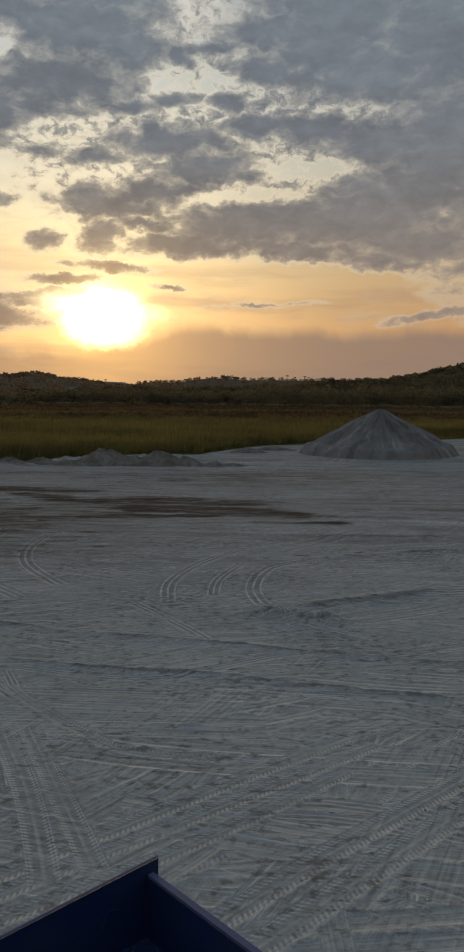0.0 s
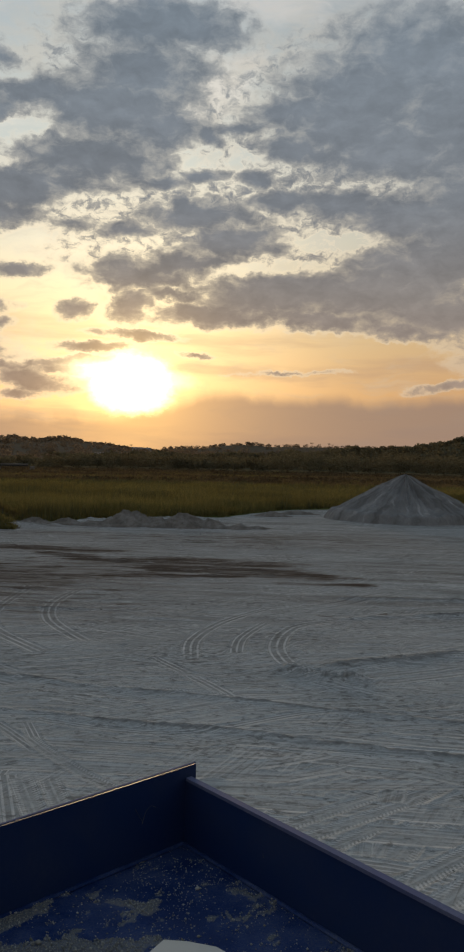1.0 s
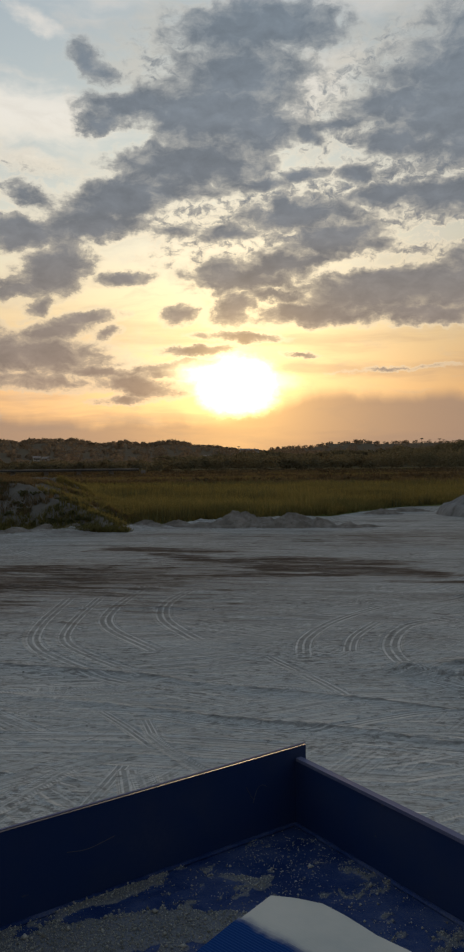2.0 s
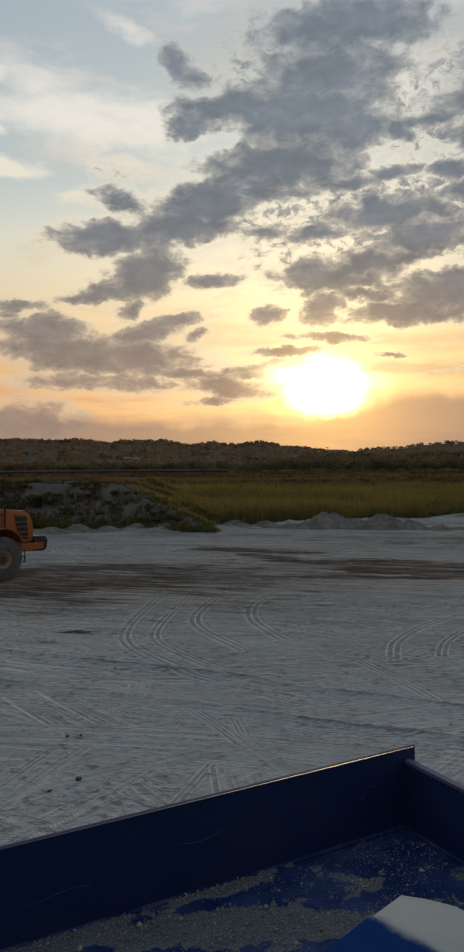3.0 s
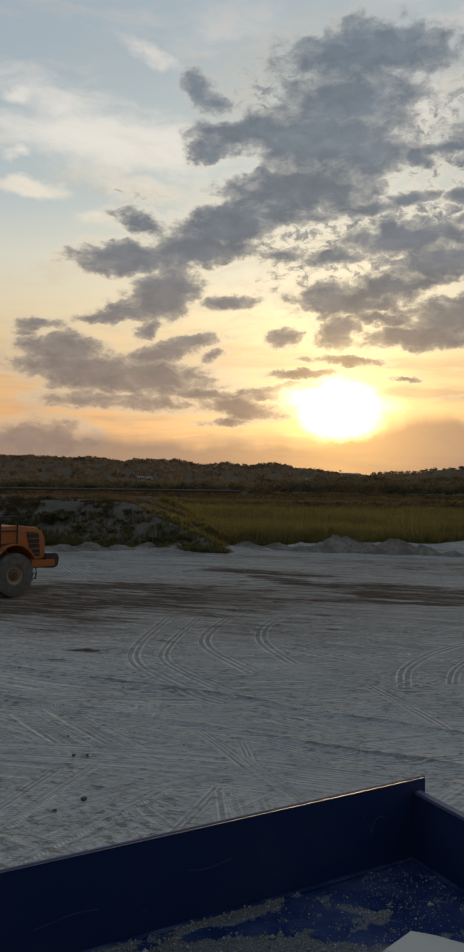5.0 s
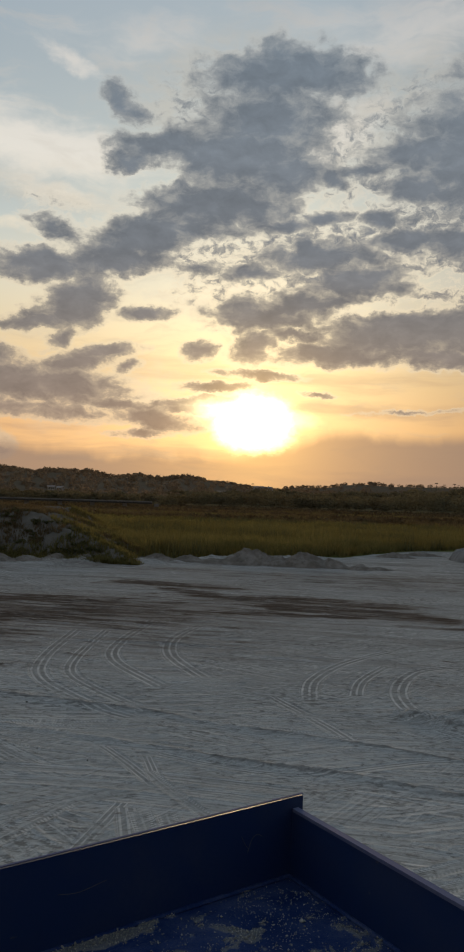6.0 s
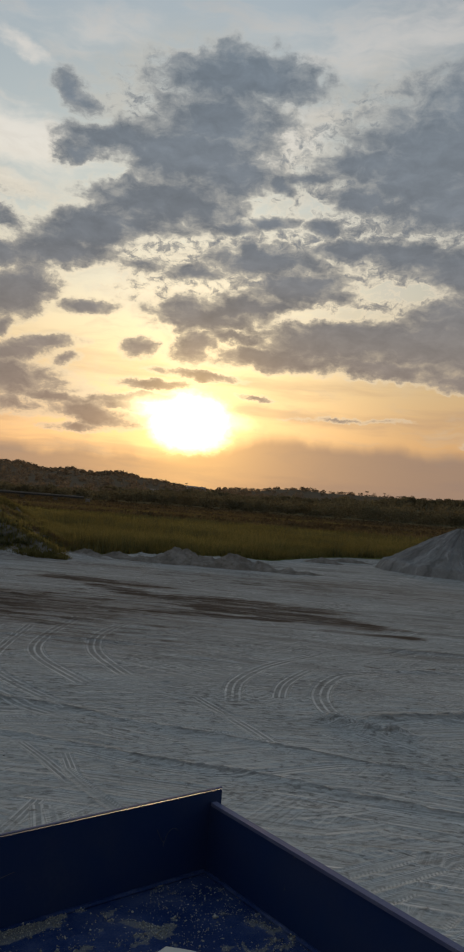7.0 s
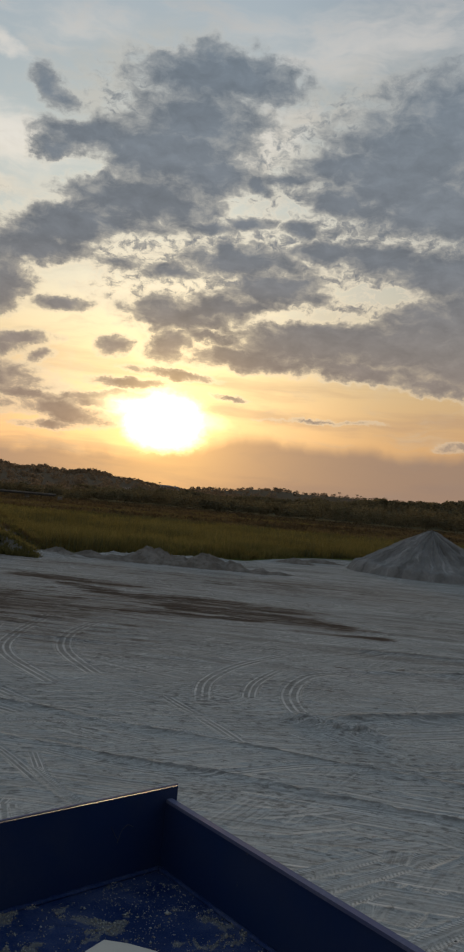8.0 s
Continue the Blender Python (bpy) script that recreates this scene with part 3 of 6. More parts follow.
def raw(name, verts, faces, mat, parent=None, smooth_all=False):
    """A mesh object from arrays of corners and of triangles or quads."""
    verts, faces = np.asarray(verts, np.float32), np.asarray(faces, np.int32)
    me = bpy.data.meshes.new(name)
    k = faces.shape[1]
    me.vertices.add(len(verts))
    me.vertices.foreach_set("co", verts.ravel())
    me.loops.add(faces.size)
    me.loops.foreach_set("vertex_index", faces.ravel())
    me.polygons.add(len(faces))
    me.polygons.foreach_set("loop_start", np.arange(0, faces.size, k, dtype=np.int32))
    if smooth_all:
        me.polygons.foreach_set("use_smooth", np.ones(len(faces), bool))
    me.update(calc_edges=True)
    me.validate()
    me.materials.append(mat)
    ob = new(name, me)
    if parent is not None:
        ob.parent = parent
    return ob


def thing(name, m, label, category, group="", kind=""):
    ob = new(name)
    ob.matrix_world = m
    return tagged(ob, label, category, group, kind)


def box(bm, x0, x1, y0, y1, z0, z1, bevel=0.0, turn=None):
    made = bmesh.ops.create_cube(bm, size=1.0)["verts"]
    for v in made:
        v.co = ((x0 + x1) / 2 + v.co.x * (x1 - x0), (y0 + y1) / 2 + v.co.y * (y1 - y0), (z0 + z1) / 2 + v.co.z * (z1 - z0))
    if turn is not None:
        bmesh.ops.transform(bm, matrix=turn, verts=made)
    if bevel:
        edges = {e for v in made for e in v.link_edges}
        bmesh.ops.bevel(bm, geom=list(edges), offset=bevel, segments=2, affect="EDGES", profile=0.6)
    return bm


def tube(bm, points, radius, sides=8):
    """A round bar along points; radius is one number or one a point."""
    points = [Vector(p) for p in points]
    rads = radius if isinstance(radius, (list, tuple)) else [radius] * len(points)
    rings = []
    for i, p in enumerate(points):
        d = (points[min(i + 1, len(points) - 1)] - points[max(i - 1, 0)]).normalized()
        q = d.to_track_quat("Z", "Y")
        rings.append([bm.verts.new(p + q @ Vector((math.cos(a) * rads[i], math.sin(a) * rads[i], 0))) for a in [2 * math.pi * k / sides for k in range(sides)]])
    for a, c in zip(rings, rings[1:]):
        for k in range(sides):
            bm.faces.new((a[k], a[(k + 1) % sides], c[(k + 1) % sides], c[k]))
    bm.faces.new(rings[0])
    bm.faces.new(rings[-1])
    return bm


def lathe(bm, profile, sides=48, axis="Y"):
    """Turns (radius, along) pairs about an axis."""
    rings = []
    for r, s in profile:
        ring = []
        for k in range(sides):
            a = 2 * math.pi * k / sides
            ring.append(bm.verts.new((r * math.cos(a), s, r * math.sin(a)) if axis == "Y" else (r * math.cos(a), r * math.sin(a), s)))
        rings.append(ring)
    for a, c in zip(rings, rings[1:]):
        for k in range(sides):
            bm.faces.new((a[k], a[(k + 1) % sides], c[(k + 1) % sides], c[k]))
    bm.faces.new(rings[0])
    bm.faces.new(rings[-1])
    return bm


def plate(bm, outline, y0, y1, bevel=0.0):
    """An outline in x and z, thick from y0 to y1."""
    a = [bm.verts.new((x, y0, z)) for x, z in outline]
    c = [bm.verts.new((x, y1, z)) for x, z in outline]
    faces = [bm.faces.new(a), bm.faces.new(c[::-1])]
    for i in range(len(a)):
        j = (i + 1) % len(a)
        faces.append(bm.faces.new((a[j], a[i], c[i], c[j])))
    if bevel:
        bmesh.ops.bevel(bm, geom=list({e for f in faces for e in f.edges}), offset=bevel, segments=2, affect="EDGES", profile=0.6)
    return bm


def fbm(x, y, seed=0, octaves=5, rough=0.55):
    """Smooth value noise over arrays, about -1 to 1."""
    table = (np.random.default_rng(seed).random(4096) * 2 - 1).astype(np.float32)
    x, y = np.asarray(x, np.float32), np.asarray(y, np.float32)
    total, amp, norm = np.zeros(x.shape, np.float32), 1.0, 0.0
    for _ in range(octaves):
        xf, yf = np.floor(x), np.floor(y)
        fx, fy = x - xf, y - yf
        fx, fy = fx * fx * (3 - 2 * fx), fy * fy * (3 - 2 * fy)
        xi, yi = xf.astype(np.int32), yf.astype(np.int32)
        x0, x1, y0, y1 = (xi & 63) * 64, ((xi + 1) & 63) * 64, yi & 63, (yi + 1) & 63
        low = np.take(table, x0 + y0) * (1 - fx) + np.take(table, x1 + y0) * fx
        high = np.take(table, x0 + y1) * (1 - fx) + np.take(table, x1 + y1) * fx
        total += np.float32(amp) * (low + (high - low) * fy)
        norm += amp
        amp *= rough
        x, y = x * np.float32(2.03) + np.float32(17.1), y * np.float32(2.03) + np.float32(5.3)
    return total / np.float32(norm)


def step(v, a, b):
    v = np.clip((v - a) / (b - a), 0, 1)
    return v * v * (3 - 2 * v)


# ---- ground ----
# far edge of the sand: x and y of its line
EDGE = [(-200, 40), (-60, 46), (-28, 52), (-19, 55), (-14, 58), (-10.7, 63), (-6.6, 65), (-2.7, 67), (1.9, 78), (6, 82), (24, 96), (60, 120), (200, 170)]
# single wheel prints: x, y of their line, and the print's width
PRINTS_NEAR = [
    ([(-3.6, 6.9), (-2.3, 8.0), (-0.5, 9.6), (1.9, 11.7)], 0.26), ([(-3.5, 6.6), (-2.2, 7.7), (-0.4, 9.2), (2.3, 11.5)], 0.24),
    ([(-3.3, 6.3), (-2.1, 7.3), (-0.3, 8.7), (1.8, 10.7)], 0.22), ([(-0.9, 6.5), (0.0, 7.4), (1.2, 8.6), (3.0, 10.3), (4.4, 11.8)], 0.30),
    ([(-0.6, 6.1), (0.3, 7.0), (1.4, 8.1), (2.8, 9.5), (4.6, 11.3)], 0.34), ([(-3.4, 12.1), (-2.5, 10.0), (-2.0, 8.6), (-1.7, 7.6)], 0.34),
    ([(-3.0, 12.1), (-2.2, 10.2), (-1.6, 8.8), (-1.2, 7.8)], 0.30), ([(-3.8, 13.8), (-3.0, 12.7), (-2.1, 11.7), (-1.3, 11.0), (0.2, 10.7)], 0.22)]
PRINTS_LEFT = [
    ([(-5.0, 14.9), (-4.1, 13.9), (-3.2, 12.7)], 0.24), ([(-4.0, 14.6), (-3.6, 13.7), (-3.2, 12.7)], 0.22), ([(-6.0, 8.4), (-5.9, 9.6), (-5.9, 11.0), (-5.8, 12.8)], 0.30),
    ([(-5.5, 8.0), (-5.2, 9.0), (-4.8, 10.4), (-4.3, 12.2)], 0.32), ([(-3.8, 9.4), (-3.7, 10.3), (-3.6, 12.4)], 0.26), ([(-3.6, 12.2), (-3.0, 10.5), (-2.7, 9.6)], 0.34),
    ([(-6.4, 9.2), (-6.3, 10.3), (-6.3, 12.4)], 0.26), ([(-11.1, 18.1), (-5.5, 17.6), (-0.2, 18.0)], 0.30), ([(-9.4, 15.2), (-5.7, 15.7), (-3.1, 16.7), (-0.2, 16.3)], 0.28)]
PRINTS_ARCS = [
    ([(-4.6, 16.6), (-5.9, 17.4), (-8.0, 19.6), (-9.0, 22.4), (-9.8, 27.2)], 0.40), ([(-4.4, 17.2), (-5.5, 18.0), (-7.4, 20.1), (-8.2, 22.8), (-8.8, 27.4)], 0.36),
    ([(-4.8, 19.3), (-7.0, 22.3), (-7.7, 25.1), (-7.9, 30.1)], 0.44), ([(-4.1, 20.6), (-5.7, 23.5), (-6.3, 26.5), (-6.0, 29.5)], 0.46),
    ([(-1.4, 19.0), (-1.5, 21.4), (-0.8, 24.0), (0.6, 26.5)], 0.40), ([(-0.4, 19.7), (-0.3, 21.7), (0.4, 24.1)], 0.34),
    ([(1.6, 18.0), (0.8, 19.1), (0.6, 21.1), (1.2, 23.5), (2.8, 24.8)], 0.44), ([(-2.5, 19.6), (-1.0, 17.3), (-0.3, 16.0)], 0.3)]
PRINTS_LONG = [
    ([(-4.0, 14.6), (-1.3, 14.0), (1.4, 15.5), (4.3, 15.0)], 0.24), ([(2.7, 19.9), (5.9, 21.1), (9.0, 22.0)], 0.5), ([(1.4, 19.3), (4.4, 20.4), (8.0, 21.2)], 0.4),
    ([(-22.4, 43.2), (-19.6, 39.4), (-16.4, 35.2)], 0.55), ([(-21.6, 45.4), (-18.6, 42.0), (-15.6, 38.4)], 0.55),
    ([(-20, 44), (-10, 46), (0, 49), (12, 52)], 0.7), ([(-22, 47), (-10, 50), (2, 54), (14, 58)], 0.6), ([(-24, 40), (-12, 43), (0, 46), (14, 47)], 0.6),
    ([(-14, 36), (-4, 39), (8, 44), (22, 53)], 0.6), ([(-3, 52), (6, 57), (13, 61), (24, 63)], 0.6)]
# crumbly ridges: their line, half width and height
RIDGES = [([(-13.5, 18.9), (-11.2, 18.4), (-9.1, 18.1), (-6.9, 17.6), (-4.7, 17.3), (-3.1, 16.7), (-1.5, 16.4)], 0.14, 0.05), ([(-1.5, 16.4), (0.5, 15.9), (1.7, 15.5), (4.3, 14.9), (7.0, 14.2)], 0.09, 0.04),
    ([(-12.0, 15.9), (-9.6, 15.7), (-6.9, 15.5), (-4.2, 15.0), (-3.1, 14.7)], 0.13, 0.05), ([(-3.1, 14.7), (-1.7, 14.4), (-0.2, 14.2), (1.7, 13.6), (3.8, 13.1), (6.0, 12.4)], 0.10, 0.04),
    ([(1.8, 19.0), (3.3, 19.7), (4.5, 20.4), (5.9, 21.0), (9.0, 22.2)], 0.30, 0.06), ([(0.75, 18.45), (1.2, 18.1), (2.0, 17.7)], 0.26, 0.12), ([(2.6, 24.9), (5.6, 25.8), (9.5, 26.5)], 0.16, 0.05),
    ([(3.0, 28.6), (6.0, 28.8), (8.6, 28.4)], 0.22, 0.06), ([(-9.0, 25.0), (-6.0, 25.4), (-3.0, 25.2)], 0.12, 0.04)]
# dark damp earth scraped up: two ends and half width
SCRAPES = [(-5.6, 32.8, -0.8, 33.4, 0.55), (1.0, 31.7, 4.2, 31.5, 0.32), (-9.9, 39.7, -3.7, 36.3, 0.6), (-5.7, 37.2, 0.8, 36.9, 0.7), (-3.7, 34.7, 2.7, 33.4, 0.7),
    (-15.5, 25.6, -11.1, 31.0, 1.6), (-17.1, 32.9, -11.0, 34.0, 1.4), (-13, 42, -7, 41, 0.8), (-4, 35.8, 1.5, 35.2, 0.9), (-8, 37.8, -2, 38.2, 0.8)]


def segment(x, y, ax, ay, bx, by):
    """Distance across and along a segment."""
    dx, dy = bx - ax, by - ay
    length = math.hypot(dx, dy)
    t = np.clip(((x - ax) * dx + (y - ay) * dy) / length ** 2, 0, 1)
    across = ((x - ax) * -dy + (y - ay) * dx) / length
    return across, t * length, np.hypot(x - ax - t * dx, y - ay - t * dy)


def bezier_path(points, steps=10):
    """A smooth line through points."""
    p = [points[0], *points, points[-1]]
    line = []
    for i in range(1, len(p) - 2):
        for k in range(steps):
            t = k / steps
            line.append([0.5 * (2 * p[i][c] + (p[i + 1][c] - p[i - 1][c]) * t + (2 * p[i - 1][c] - 5 * p[i][c] + 4 * p[i + 1][c] - p[i + 2][c]) * t * t
                + (3 * p[i][c] - p[i - 1][c] - 3 * p[i + 1][c] + p[i + 2][c]) * t ** 3) for c in (0, 1)])
    line.append(list(points[-1]))
    return line


def press_print(x, y, rings, cols, height, marks, points, width, depth, style, steps=10):
    """Presses one tyre's print into the sand: a shallow trough with raised lips. marks takes its strength, and the place across and along it for the tread."""
    line = bezier_path(points, steps) if len(points) > 2 else [list(points[0]), list(points[1])]
    xs, ys = [q[0] for q in line], [q[1] for q in line]
    reach = width * 1.2
    far = [math.hypot(*q) for q in line]
    lo, hi = np.searchsorted(rings, (min(far) - 1.5 * reach, max(far) + 1.5 * reach)) * cols
    sx, sy = x[lo:hi], y[lo:hi]
    near = np.flatnonzero((sx > min(xs) - reach) & (sx < max(xs) + reach) & (sy > min(ys) - reach) & (sy < max(ys) + reach)) + lo
    if len(near) == 0:
        return
    px, py = x[near], y[near]
    best, across, along = np.full(len(near), 9.0), np.zeros(len(near)), np.zeros(len(near))
    run = 0.0
    for (ax, ay), (bx, by) in zip(line, line[1:]):
        a, s, d = segment(px, py, ax, ay, bx, by)
        hit = d < best
        best[hit], across[hit], along[hit] = d[hit], a[hit], s[hit] + run
        run += math.hypot(bx - ax, by - ay)
    half = width / 2
    inside = step(half + 0.03 - best, 0, 0.04)
    fade = step(along, 0, 0.8) * step(run - along, 0, 0.8)
    lip = np.exp(-((best - half - 0.03) / 0.035) ** 2)
    keep = 1 - fade * inside
    height[near] = height[near] * keep + fade * depth * 0.28 * (lip - inside)
    track, cross, length, kinds = marks
    track[near] = track[near] * keep + fade * inside * min(1.0, depth / 0.022)
    own = near[fade * inside > 0.35]
    own_in = fade * inside > 0.35
    cross[own], length[own], kinds[own] = across[own_in] / half, along[own_in], style


def make_ground():
    # rings that widen outwards, closely cut over the yard, wide elsewhere
    az = np.unique(np.concatenate([np.linspace(-33.5, 18, 720), np.linspace(18, 326.5, 64)]))[:-1]
    r = np.concatenate([[0.4, 2, 4], np.geomspace(5.8, 22, 600), np.geomspace(22.05, 115, 330), np.geomspace(120, 4200, 40)])
    rr, aa = np.meshgrid(r, np.radians(az), indexing="ij")
    x, y = (rr * np.sin(aa)).ravel(), (rr * np.cos(aa)).ravel()
    edge = np.interp(x, [e[0] for e in EDGE], [e[1] for e in EDGE]) + 1.5 * fbm(x * 0.25, y * 0.25, 3)
    yard = step(edge - y, -0.5, 1.5)
    height = np.zeros_like(x)
    marks = [np.zeros_like(x), np.full_like(x, 3.0), np.zeros_like(x), np.zeros_like(x)]
    rng = random.Random(4)

    def lay(pts, wide, deep, style, offsets, steps=6):
        """The prints of one axle: the line of pts shifted sideways by each offset."""
        for off in offsets:
            moved = []
            for k, (qx, qy) in enumerate(pts):
                ax, ay = pts[max(k - 1, 0)]
                bx, by = pts[min(k + 1, len(pts) - 1)]
                length = math.hypot(bx - ax, by - ay)
                moved.append((qx - (by - ay) / length * off, qy + (bx - ax) / length * off))
            press_print(x, y, r, len(az), height, marks, moved, wide, deep, style, steps)

    # older prints: along the yard far off, crossing at all angles near the truck
    for k in range(560):
        d = rng.uniform(16, 62) if rng.random() < 0.5 else rng.uniform(6.5, 20)
        a = radians(rng.uniform(-36, 22))
        px, py = d * math.sin(a), d * math.cos(a)
        if d < 14:
            turn = rng.choice((rng.gauss(0.70, 0.22), rng.gauss(1.35, 0.25), rng.gauss(-0.35, 0.2), rng.gauss(0.1, 0.2)))
        else:
            turn = rng.gauss(0.0, 0.22) if rng.random() < 0.7 else rng.uniform(-1.3, 1.3)
        length = rng.uniform(2.5, 8) * (0.7 + d / 20)
        ux, uy = math.cos(turn), math.sin(turn)
        bow = rng.gauss(0, 0.07) * length
        pts = [(px - ux * length / 2, py - uy * length / 2), (px - uy * bow, py + ux * bow), (px + ux * length / 2, py + uy * length / 2)]
        wide = rng.uniform(0.20, 0.32) * (1 + d / 45)
        lay(pts, wide, rng.uniform(0.010, 0.024), rng.choice((0.15, 0.4, 0.45, 0.5, 0.55, 0.6, 0.9)) + rng.uniform(-0.02, 0.02), (0, wide + rng.uniform(0.06, 0.14)) if rng.random() < 0.7 else (0,))
    # long sweeps where machines turned
    for k in range(135):
        d, a = rng.uniform(12, 60), radians(rng.uniform(-35, 18))
        px, py, rad = d * math.sin(a), d * math.cos(a), rng.uniform(8, 34)
        start = rng.choice((1.57, -1.57)) + rng.gauss(0, 0.35)
        span = rng.uniform(0.4, 0.9)
        pts = [(px + rad * (math.cos(start + q * span / 3) - math.cos(start)), py + 0.8 * rad * (math.sin(start + q * span / 3) - math.sin(start))) for q in range(4)]
        lay(pts, rng.uniform(0.26, 0.44) * (1 + d / 60), rng.uniform(0.012, 0.024), rng.uniform(0.35, 0.66), (0.0, rng.uniform(0.5, 0.7)))
    for pts, w in PRINTS_LONG + PRINTS_ARCS:
        lay(pts, w * 1.25, 0.030, 0.80, (0.0,), 10)
    for pts, w in PRINTS_LEFT + PRINTS_NEAR:
        lay(pts, w, 0.022, 0.22 if len(pts) > 3 else 0.9, (0.0,), 10)
    # ridges of crumbs pushed up beside a blade
    ridge_line = np.zeros_like(x)
    for pts, w, h in RIDGES:
        line = bezier_path(pts, 8)
        d = np.full_like(x, 9.0)
        near = np.flatnonzero((y > min(q[1] for q in line) - 2) & (y < max(q[1] for q in line) + 2) & (np.abs(x) < 40))
        for (ax, ay), (bx, by) in zip(line, line[1:]):
            d[near] = np.minimum(d[near], segment(x[near], y[near], ax, ay, bx, by)[2])
        lump = np.clip(0.75 + 1.1 * fbm(x[near] * 0.5, y[near] * 0.5, 17), 0, 1.3)
        rise_here = np.exp(-(d[near] / w) ** 2) * lump
        ridge_line[near] = np.maximum(ridge_line[near], rise_here)
        height[near] += h * rise_here * (1 + 0.8 * fbm(x[near] * 4, y[near] * 7, 18, 3))
    wet = np.zeros_like(x)
    ragged = 1 + 1.3 * fbm(x * 0.5, y * 1.6, 8)
    for ax, ay, bx, by, w in SCRAPES:
        _, _, d = segment(x, y, ax, ay, bx, by)
        d = d * ragged
        wet = np.maximum(wet, 0.9 * (1 - step(d, 0.0, 2.6 * w)))
    # browner soil mixed in over the middle of the yard
    zone = np.exp(-((y - 32 - 0.12 * x) / 7.5) ** 2) * step(8 - x, 0, 16) * (0.56 + 0.5 * fbm(x * 0.10, y * 0.16, 15))
    zone += np.exp(-(((x + 17) / 9) ** 2 + ((y - 27) / 6) ** 2)) * 0.40 + 0.48 * np.exp(-((y - 49) / 9) ** 2) * (0.7 + 0.7 * fbm(x * 0.08, y * 0.3, 16))
    wet = np.maximum(wet * 0.95, np.clip(zone, 0, 0.72))
    height += 0.05 * wet * np.maximum(0, fbm(x * 1.5, y * 4, 9)) * 2.2
    height += yard * (0.03 * fbm(x * 0.18, y * 0.3, 1) + 0.009 * fbm(x * 1.2, y * 1.6, 2, 6, 0.62) + 0.003 * fbm(x * 6, y * 7, 5, 2))
    _, _, d = segment(x, y, 0.95, 18.55, 2.0, 17.75)
    height += 0.06 * np.exp(-(d / 0.42) ** 2) * (1 + 3.0 * fbm(x * 2.2, y * 6, 6))
    # spoil along the far edge of the yard
    berm = np.exp(-((y - edge + 2.0) / 1.6) ** 2) * (0.22 + 0.25 * fbm(x * 0.35, y * 0.1, 12)) * step(-x, -4, 6)
    wet = np.maximum(wet, np.clip(berm, 0, 0.42))
    height += 0.8 * np.maximum(0, berm) * (1 + 0.5 * fbm(x * 0.9, y * 0.9, 13)) + np.clip(berm, 0, 0.5) * 0.45 * fbm(x * 3.1, y * 3.1, 14, 4, 0.65)
    height[(x ** 2 + y ** 2) > 130 ** 2] = 0
    dry = step(y, 150, 215) * 0.85
    rows, cols = rr.shape
    i = np.arange(rows - 1)[:, None] * cols + np.arange(cols)[None, :]
    j = np.arange(rows - 1)[:, None] * cols + (np.arange(cols)[None, :] + 1) % cols
    quads = np.stack([i, i + cols, j + cols, j], -1).reshape(-1, 4)[:, ::-1]
    ob = raw("ground", np.stack([x, y, height], 1), quads, M_GROUND, smooth_all=True)
    for name, values in (("track", marks[0]), ("across", marks[1]), ("along", marks[2]), ("style", marks[3]), ("ridge", ridge_line), ("wet", wet), ("field", step(y - edge, -1.2, 1.2)), ("dry", dry)):
        ob.data.attributes.new(name, "FLOAT", "POINT").data.foreach_set("value", values.astype(np.float32))
    return tagged(ob, "pale grey sand yard criss-crossed by tyre tracks, with a meadow beyond", "ground", kind="structure")


make_ground()


# ---- spoil pushed up along the yard's far edge ----
# grey-brown spoil, its colour darkened as well for the shade on its near side
M_SPOIL = mat_heap("grey_brown_spoil", (0.262, 0.234, 0.203), (0.155, 0.134, 0.112), 1.6, 0.8)


def make_spoil(humps, seed, label):
    """One mound of pushed-up spoil from round humps: x, y, half length, half depth, height."""
    x0, x1 = min(h[0] - 2.2 * h[2] for h in humps), max(h[0] + 2.2 * h[2] for h in humps)
    y0, y1 = min(h[1] - 2.2 * h[3] for h in humps), max(h[1] + 2.2 * h[3] for h in humps)
    nx, ny = max(30, int((x1 - x0) / 0.09)), max(24, int((y1 - y0) / 0.12))
    x, y = np.meshgrid(np.linspace(x0, x1, nx), np.linspace(y0, y1, ny))
    z = np.zeros_like(x)
    for hx, hy, rx, ry, h in humps:
        d = np.hypot((x - hx) / rx, (y - hy) / ry) * (1 + 0.22 * fbm(x * 0.9, y * 0.9, seed + 1))
        z = np.maximum(z, 0.86 * h * np.clip(1.15 - d, 0, 1) ** 1.15)
    z = z * (1 + 0.35 * fbm(x * 1.3, y * 1.3, seed)) + np.clip(z * 2.5, 0, 1) * (0.16 * fbm(x * 2.4, y * 2.4, seed + 2, 5, 0.65) + 0.05 * fbm(x * 9, y * 9, seed + 3, 3))
    z = np.where(z > 0.01, z, -0.12)
    i = np.arange(ny - 1)[:, None] * nx + np.arange(nx - 1)[None, :]
    quads = np.stack([i, i + 1, i + nx + 1, i + nx], -1).reshape(-1, 4)
    quads = quads[(z.ravel()[quads] > -0.1).any(1)]
    ob = raw("spoil_mound", np.stack([x, y, z], -1).reshape(-1, 3), quads, M_SPOIL, smooth_all=True)
    return tagged(ob, label, "spoil mound", "spoil along the yard's edge")


